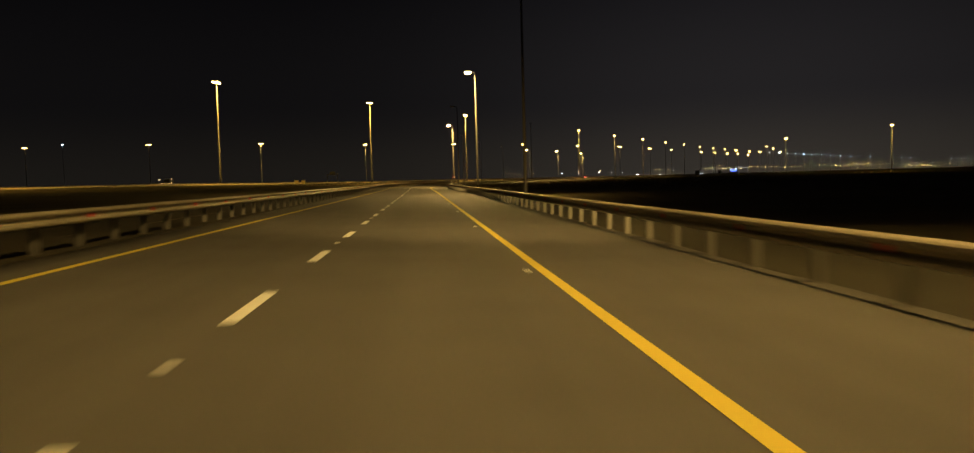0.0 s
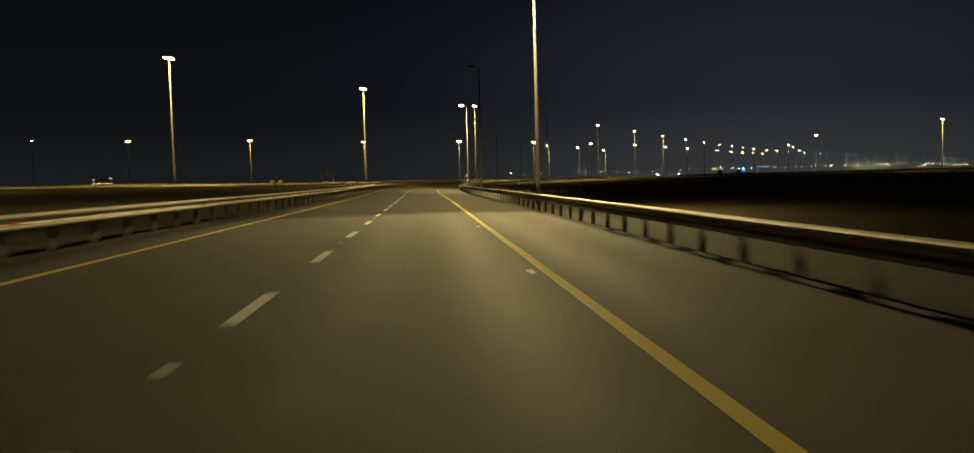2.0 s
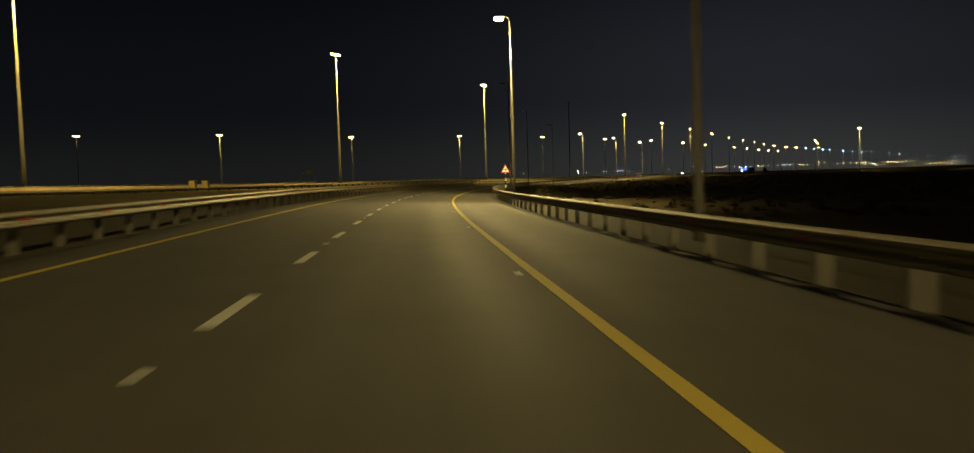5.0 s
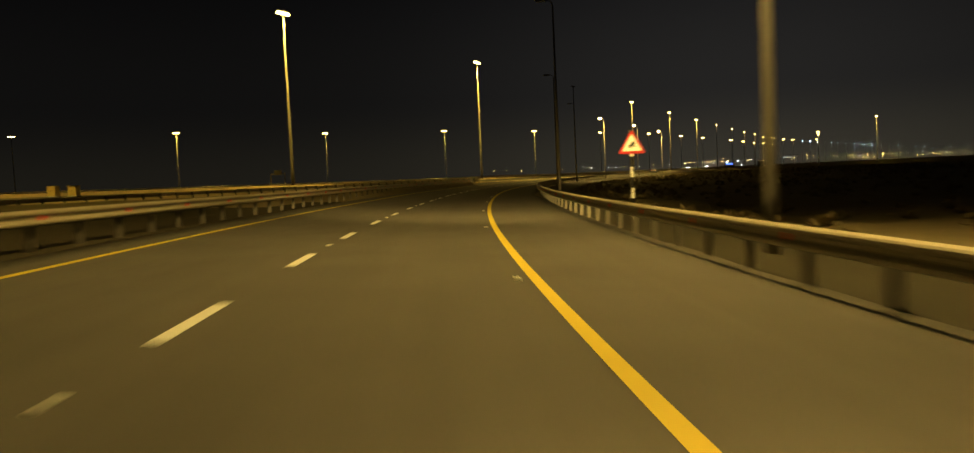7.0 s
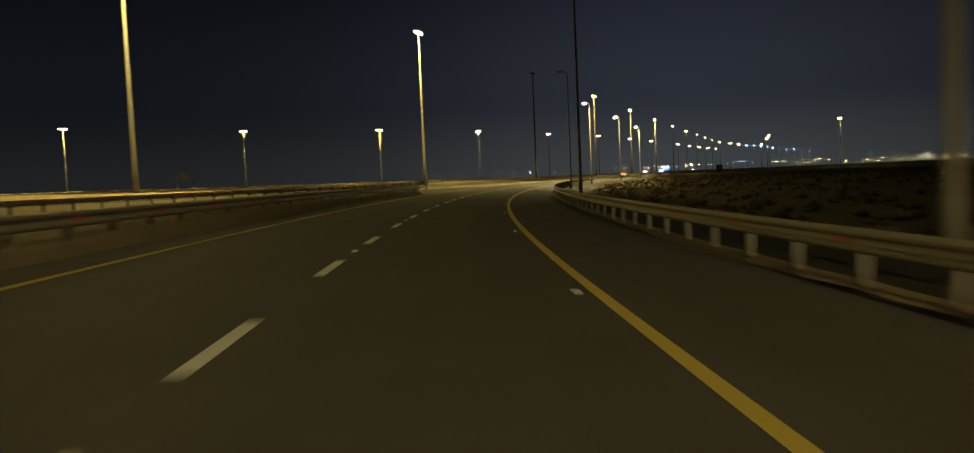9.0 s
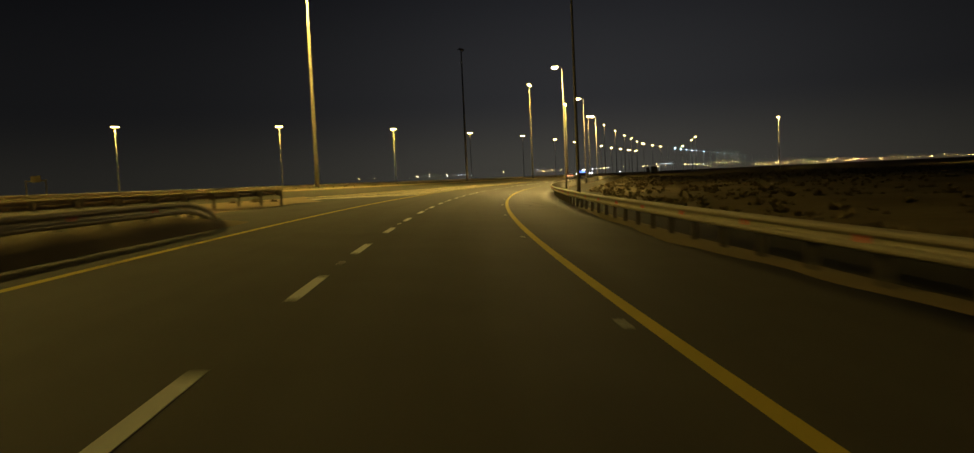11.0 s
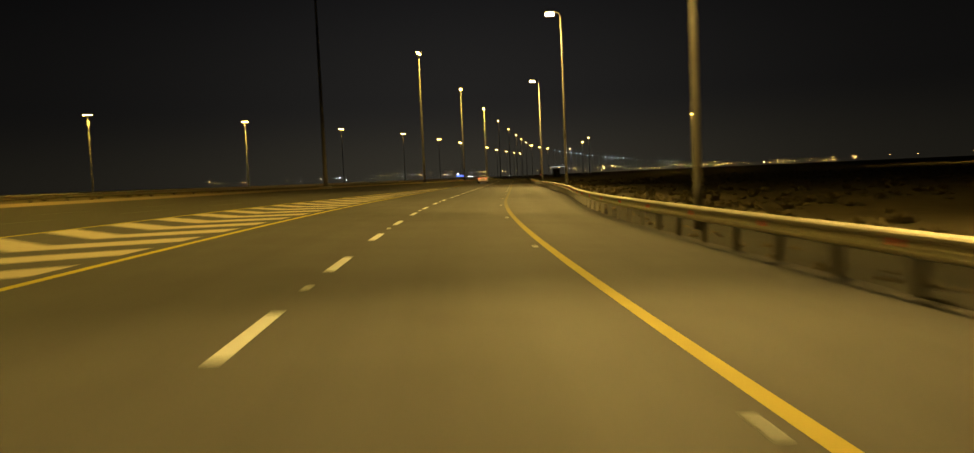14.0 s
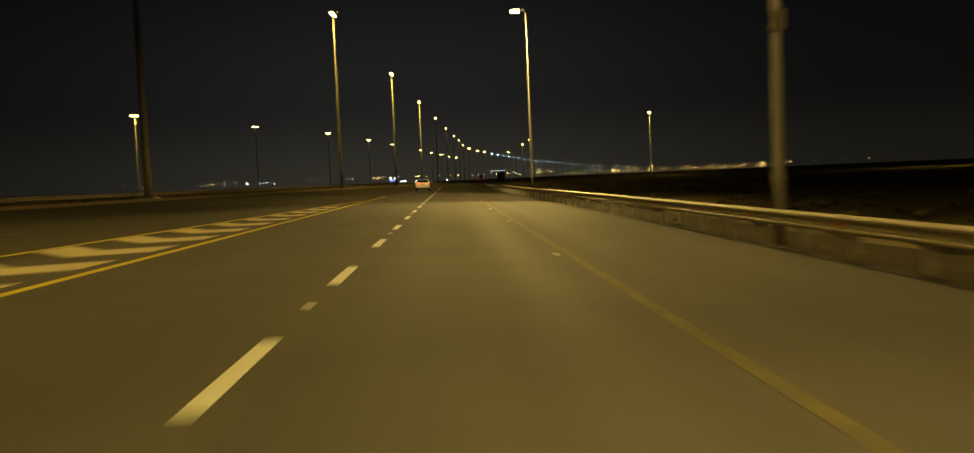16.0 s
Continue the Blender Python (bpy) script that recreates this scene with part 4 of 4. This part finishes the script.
def low_truck():
    """A low flat-bed truck, dark, seen at night by its small side lights."""
    t = new("flatbed_truck")
    part("bed", bm_box(2.3, 4.0, 0.22, 0, -0.9, 0.82, bevel=0.03), CAR_BLACK, t)
    part("headboard", bm_box(2.2, 0.10, 0.9, 0, 1.05, 1.04, bevel=0.02), CAR_BLACK, t)
    part("cab", bm_box(2.1, 1.5, 1.55, 0, 1.95, 0.5, bevel=0.18), CAR_BLACK, t)
    part("windscreen", bm_box(1.8, 0.05, 0.6, 0, 2.70, 1.3, bevel=0.02), GLASS_DARK, t, "dark windscreen")
    part("chassis", bm_box(0.9, 5.2, 0.2, 0, 0, 0.6), CAR_BLACK, t)
    for sx in (-1, 1):
        for y in (-1.9, 1.9):
            wheel(t, sx * 0.95, y, 0.42, 0.26)
    for y, z in ((-2.7, 0.86), (-1.6, 0.9), (-0.9, 0.86), (0.3, 0.92), (0.9, 0.92), (1.8, 0.95)):
        part("marker_light", bm_box(0.08, 0.13, 0.09, 1.17, y, z, bevel=0.02), MARKER_GLOW, t, "amber side marker light")
    for y, z in ((-2.5, 1.72), (1.9, 2.02)):
        if y < 0:
            part("lamp_post", bm_tube([(1.05, y, 1.0), (1.05, y, z)], [0.03, 0.03], 6), CAR_BLACK, t)
        part("marker_light", bm_box(0.12, 0.14, 0.10, 1.05, y, z, bevel=0.03), MARKER_GLOW, t, "amber roof marker light")
    return t


side_lit = tagged(low_truck(), "dark flat-bed truck with small amber side lights", "truck")
tx, ty = hwy(-171.0, -9.0)
side_lit.matrix_basis = pose(float(tx), float(ty), float(surface(tx, ty)[0]) - 0.02, 0, 0, -30.3)


def roadside_shed():
    shed = tagged(new("shed"), "dark flat-roofed roadside shed beyond the bend", "shed")
    shed.matrix_basis = pose(241, 694, -0.2, 0, 0, -30)
    part("wall", bm_box(3.6, 3.2, 4.0, bevel=0.04), TRUCK_BOX, shed)
    part("roof", bm_box(4.0, 3.6, 0.25, 0, 0, 4.0, bevel=0.04), CONCRETE, shed)
    door = part("door", bm_box(1.0, 0.06, 2.1, 0.5, -1.62, 0.2, bevel=0.01), DARK_METAL, shed)
    part("handle", bm_box(0.04, 0.05, 0.16, 0.9, -1.67, 1.2), GALV, door)


roadside_shed()


def lit_canopy():
    c = tagged(new("canopy"), "distant forecourt canopy lit bluish white underneath", "canopy")
    c.matrix_basis = pose(377, 928, 0.2, 0, 0, -30)
    part("roof", bm_box(15, 9, 0.9, 0, 0, 7.2, bevel=0.1), CONCRETE, c)
    part("light_panel", bm_box(12, 7, 0.1, 0, 0, 7.05), LED_SOFT, c, "glowing white light panel")
    for x in (-6, 6):
        for y in (-3, 3):
            part("column", bm_tube([(x, y, 0), (x, y, 7.1)], [0.25, 0.25], 10), CONCRETE, c)


lit_canopy()


def oncoming_car():
    """A far car that faces the traffic, seen as two white lights."""
    car = sedan(CAR_BLACK)
    for sx in (-1, 1):
        part("head_lamp", bm_box(0.34, 0.10, 0.20, sx * 0.52, 2.42, 0.60, bevel=0.04), HEAD_GLOW, car, "bright white head lamp")
    return car


far_car = tagged(oncoming_car(), "dark car far off with white head lamps lit", "car", group="oncoming cars")
for k, (a, r) in enumerate(((330, -8.0), (420, -11.5), (600, -8.0))):
    x, y = hwy(a, r)
    m = pose(float(x), float(y), 0.95 if a < 400 else 0.9, 0, 0, 149.7)
    if k:
        copy_thing(far_car, m)
    else:
        far_car.matrix_basis = m


# ---------------------------------------------------------------- roadside furniture far off
def gantry_sign():
    g = tagged(new("gantry_sign"), "yellowish gantry with road sign over a far road", "gantry")
    g.matrix_basis = pose(-65, 600, 0.9, 0, 0, -38)
    for x in (-5.2, 5.2):
        part("leg", bm_tube([(x, 0, 0), (x, 0, 7.0)], [0.28, 0.24], 10), GANTRY_PAINT, g)
    part("beam", bm_box(11.0, 0.45, 0.45, 0, 0, 6.9, bevel=0.05), GANTRY_PAINT, g)
    part("sign_board", bm_box(5.2, 0.15, 2.4, 0.5, -0.35, 6.6, bevel=0.03), GANTRY_PAINT, g)


gantry_sign()


def cabinet(x, y):
    c = tagged(new("utility_cabinet"), "yellow utility cabinet standing on sandy ground", "cabinet", group="utility cabinets")
    c.matrix_basis = pose(x, y, float(surface(x, y)[0]) - 0.05, 0, 0, -20)
    part("plinth", bm_box(1.3, 0.9, 0.15, bevel=0.02), CONCRETE, c)
    part("body", bm_box(1.15, 0.7, 1.1, 0, 0, 0.15, bevel=0.03), CABINET, c)
    for sx in (-0.28, 0.28):
        d = part("door", bm_box(0.52, 0.03, 0.95, sx, -0.36, 0.22, bevel=0.008), CABINET, c)
        part("handle", bm_box(0.04, 0.04, 0.15, sx * 0.3, -0.38, 0.65), DARK_METAL, d)
    part("roof", bm_box(1.3, 0.85, 0.06, 0, 0, 1.25, bevel=0.02), CABINET, c)


cabinet(-40.3, 265.7)
cabinet(-38.2, 266.3)


# ---------------------------------------------------------------- desert shrubs
def shrubs():
    rng = random.Random(5)
    verts, faces = [], []

    def bush(x, y, z, size):
        for _ in range(rng.randint(26, 44)):
            a, b = rng.uniform(0, 2 * math.pi), rng.uniform(0.05, 1.3)
            r = size * rng.uniform(0.35, 1.0)
            tip = Vector((x + r * math.cos(a) * math.cos(b), y + r * math.sin(a) * math.cos(b), z + 0.75 * r * math.sin(b)))
            w = size * rng.uniform(0.10, 0.22)
            side = Vector((-math.sin(a), math.cos(a), rng.uniform(-0.4, 0.4))) * w
            low = Vector((x, y, z)).lerp(tip, rng.uniform(0.25, 0.6))
            n = len(verts)
            verts.extend([tuple(low - side), tuple(low + side), tuple(tip)])
            faces.append((n, n + 1, n + 2))

    for _ in range(3600):
        s = rng.uniform(150, 560)
        q = 11.8 + rng.random() ** 1.6 * 80
        p = at(s, q)
        if not 5 < p[0] < 190:
            continue
        z = float(surface(p[0], p[1])[0])
        z += noise.noise((p[0] * 0.09, p[1] * 0.09, 0)) * 0.35 + noise.noise((p[0] * 0.35, p[1] * 0.35, 7)) * 0.14
        bush(p[0], p[1], z - 0.12, rng.uniform(0.25, 0.95))
    for _ in range(1150):
        s = rng.uniform(250, 540)
        p = at(s, float(right_edge(s)) + 3.4 + rng.random() ** 1.3 * 7)
        bush(p[0], p[1], float(surface(p[0], p[1])[0]) - 0.38, rng.uniform(0.3, 0.95))
    for _ in range(560):
        s = rng.uniform(325, 520)
        p = at(s, float(right_edge(s)) + 0.05 + rng.random() * 0.9)
        bush(p[0], p[1], p[2] - 0.06, rng.uniform(0.10, 0.30))
    for a, r, size in ((-68.8, 28.6, 0.55), (-66.5, 28.4, 0.5), (-64.2, 27.4, 0.5), (-72.5, 28.9, 0.42), (-78.0, 28.0, 0.4), (-90.0, 27.6, 0.5)):
        for _ in range(3):
            x, y = hwy(a + rng.uniform(-0.7, 0.7), r + rng.uniform(-0.4, 0.4))
            bush(float(x), float(y), max(float(surface(x, y)[0]), 0.44) + 0.05, size * rng.uniform(0.7, 1.1))
    for _ in range(160):
        a = rng.uniform(-160, 330)
        x, y = hwy(a, -3.0 - rng.random() * 5)
        bush(float(x), float(y), float(surface(x, y)[0]) - 0.1, rng.uniform(0.3, 0.6))
    me = bpy.data.meshes.new("shrubs")
    me.from_pydata(verts, [], faces)
    me.materials.append(LEAF)
    tagged(new("shrubs", me), "low dry desert shrubs scattered over the sand", "shrubs", kind="stuff")


shrubs()


# ---------------------------------------------------------------- lights of the town and far roads
def far_street_lamp():
    lamp = new("far_street_lamp")
    part("pole", bm_tube([(0, 0, 0), (0, 0, 16.3)], [0.16, 0.08], 6), POLE_STEEL, lamp)
    head = part("luminaire", bm_box(2.2, 0.8, 0.3, 0, 0, 16.2, bevel=0.1), DARK_METAL, lamp)
    part("lens", bm_box(2.2, 1.0, 0.9, 0, 0, 15.3, bevel=0.2), FAR_ORANGE_GLOW, head, "glowing sodium lens")
    return lamp


far_lamp = tagged(far_street_lamp(), "distant street lamp glowing orange above the dark desert", "street lamp", group="distant street lamps")
for k in range(12):
    m = pose(2307 + 97 * k, 2375 - 35 * k, 0.2, 0, 0, -50)
    if k:
        copy_thing(far_lamp, m)
    else:
        far_lamp.matrix_basis = m


def town_lights(name, count, glow, seed, near, far_d, b0, b1, label, lift=0.0):
    """Many small lamps on thin posts, spread over the horizon."""
    rng = random.Random(seed)
    bm = bmesh.new()
    for _ in range(count):
        bearing = radians(b0 + (b1 - b0) * rng.random())
        dist = near + (far_d - near) * rng.random() ** 0.8
        x, y = math.sin(bearing) * dist + 15, math.cos(bearing) * dist + 180
        h = rng.choice((3, 4, 5, 6, 7, 9)) * rng.uniform(0.8, 1.2) + lift * dist / 2500
        size = dist / 1500 * rng.uniform(0.18, 0.34)
        bmesh.ops.create_icosphere(bm, subdivisions=2, radius=size, matrix=Matrix.Translation((x, y, h)))
        before = len(bm.faces)
        bm_tube([(x, y, -0.2), (x, y, h)], [0.1, 0.06], 4, bm)
        bm.faces.ensure_lookup_table()
        for f in bm.faces[before:]:
            f.material_index = 1
    ob = part(name, bm, glow)
    ob.data.materials.append(POLE_STEEL)
    tagged(ob, label, "lights", kind="stuff")


town_lights("town_lights", 100, TOWN_GLOW, 3, 1400, 3300, 30, 47, "small yellow lights of a distant town", 2.0)
town_lights("roadside_lights", 14, TOWN_GLOW, 11, 1900, 3400, 6, 17, "a few small yellow lights along far roads", 11.0)
town_lights("roadside_lights", 60, TOWN_GLOW, 17, 1900, 3400, 17, 33, "small yellow lights along far roads", 11.0)
town_lights("white_lights", 24, TOWN_WHITE, 8, 1500, 3300, 10, 38, "small white lights of a distant town", 9.0)


def blue_building():
    b = tagged(new("building"), "distant low building with blue neon bands", "building")
    b.matrix_basis = pose(1360, 3450, -0.2, 0, 0, -21)
    part("wall", bm_box(40, 24, 14, bevel=0.3), CONCRETE, b)
    part("roof", bm_box(42, 26, 1.2, 0, 0, 14, bevel=0.2), CONCRETE, b)
    part("neon_band", bm_box(26, 0.6, 3.4, 0, -12.4, 8), BLUE_GLOW, b, "blue neon band")
    for x in (-9, 9):
        part("tower_light", bm_box(2, 0.6, 4, x, -12.4, 16), TOWN_WHITE, b, "white lit sign")


blue_building()
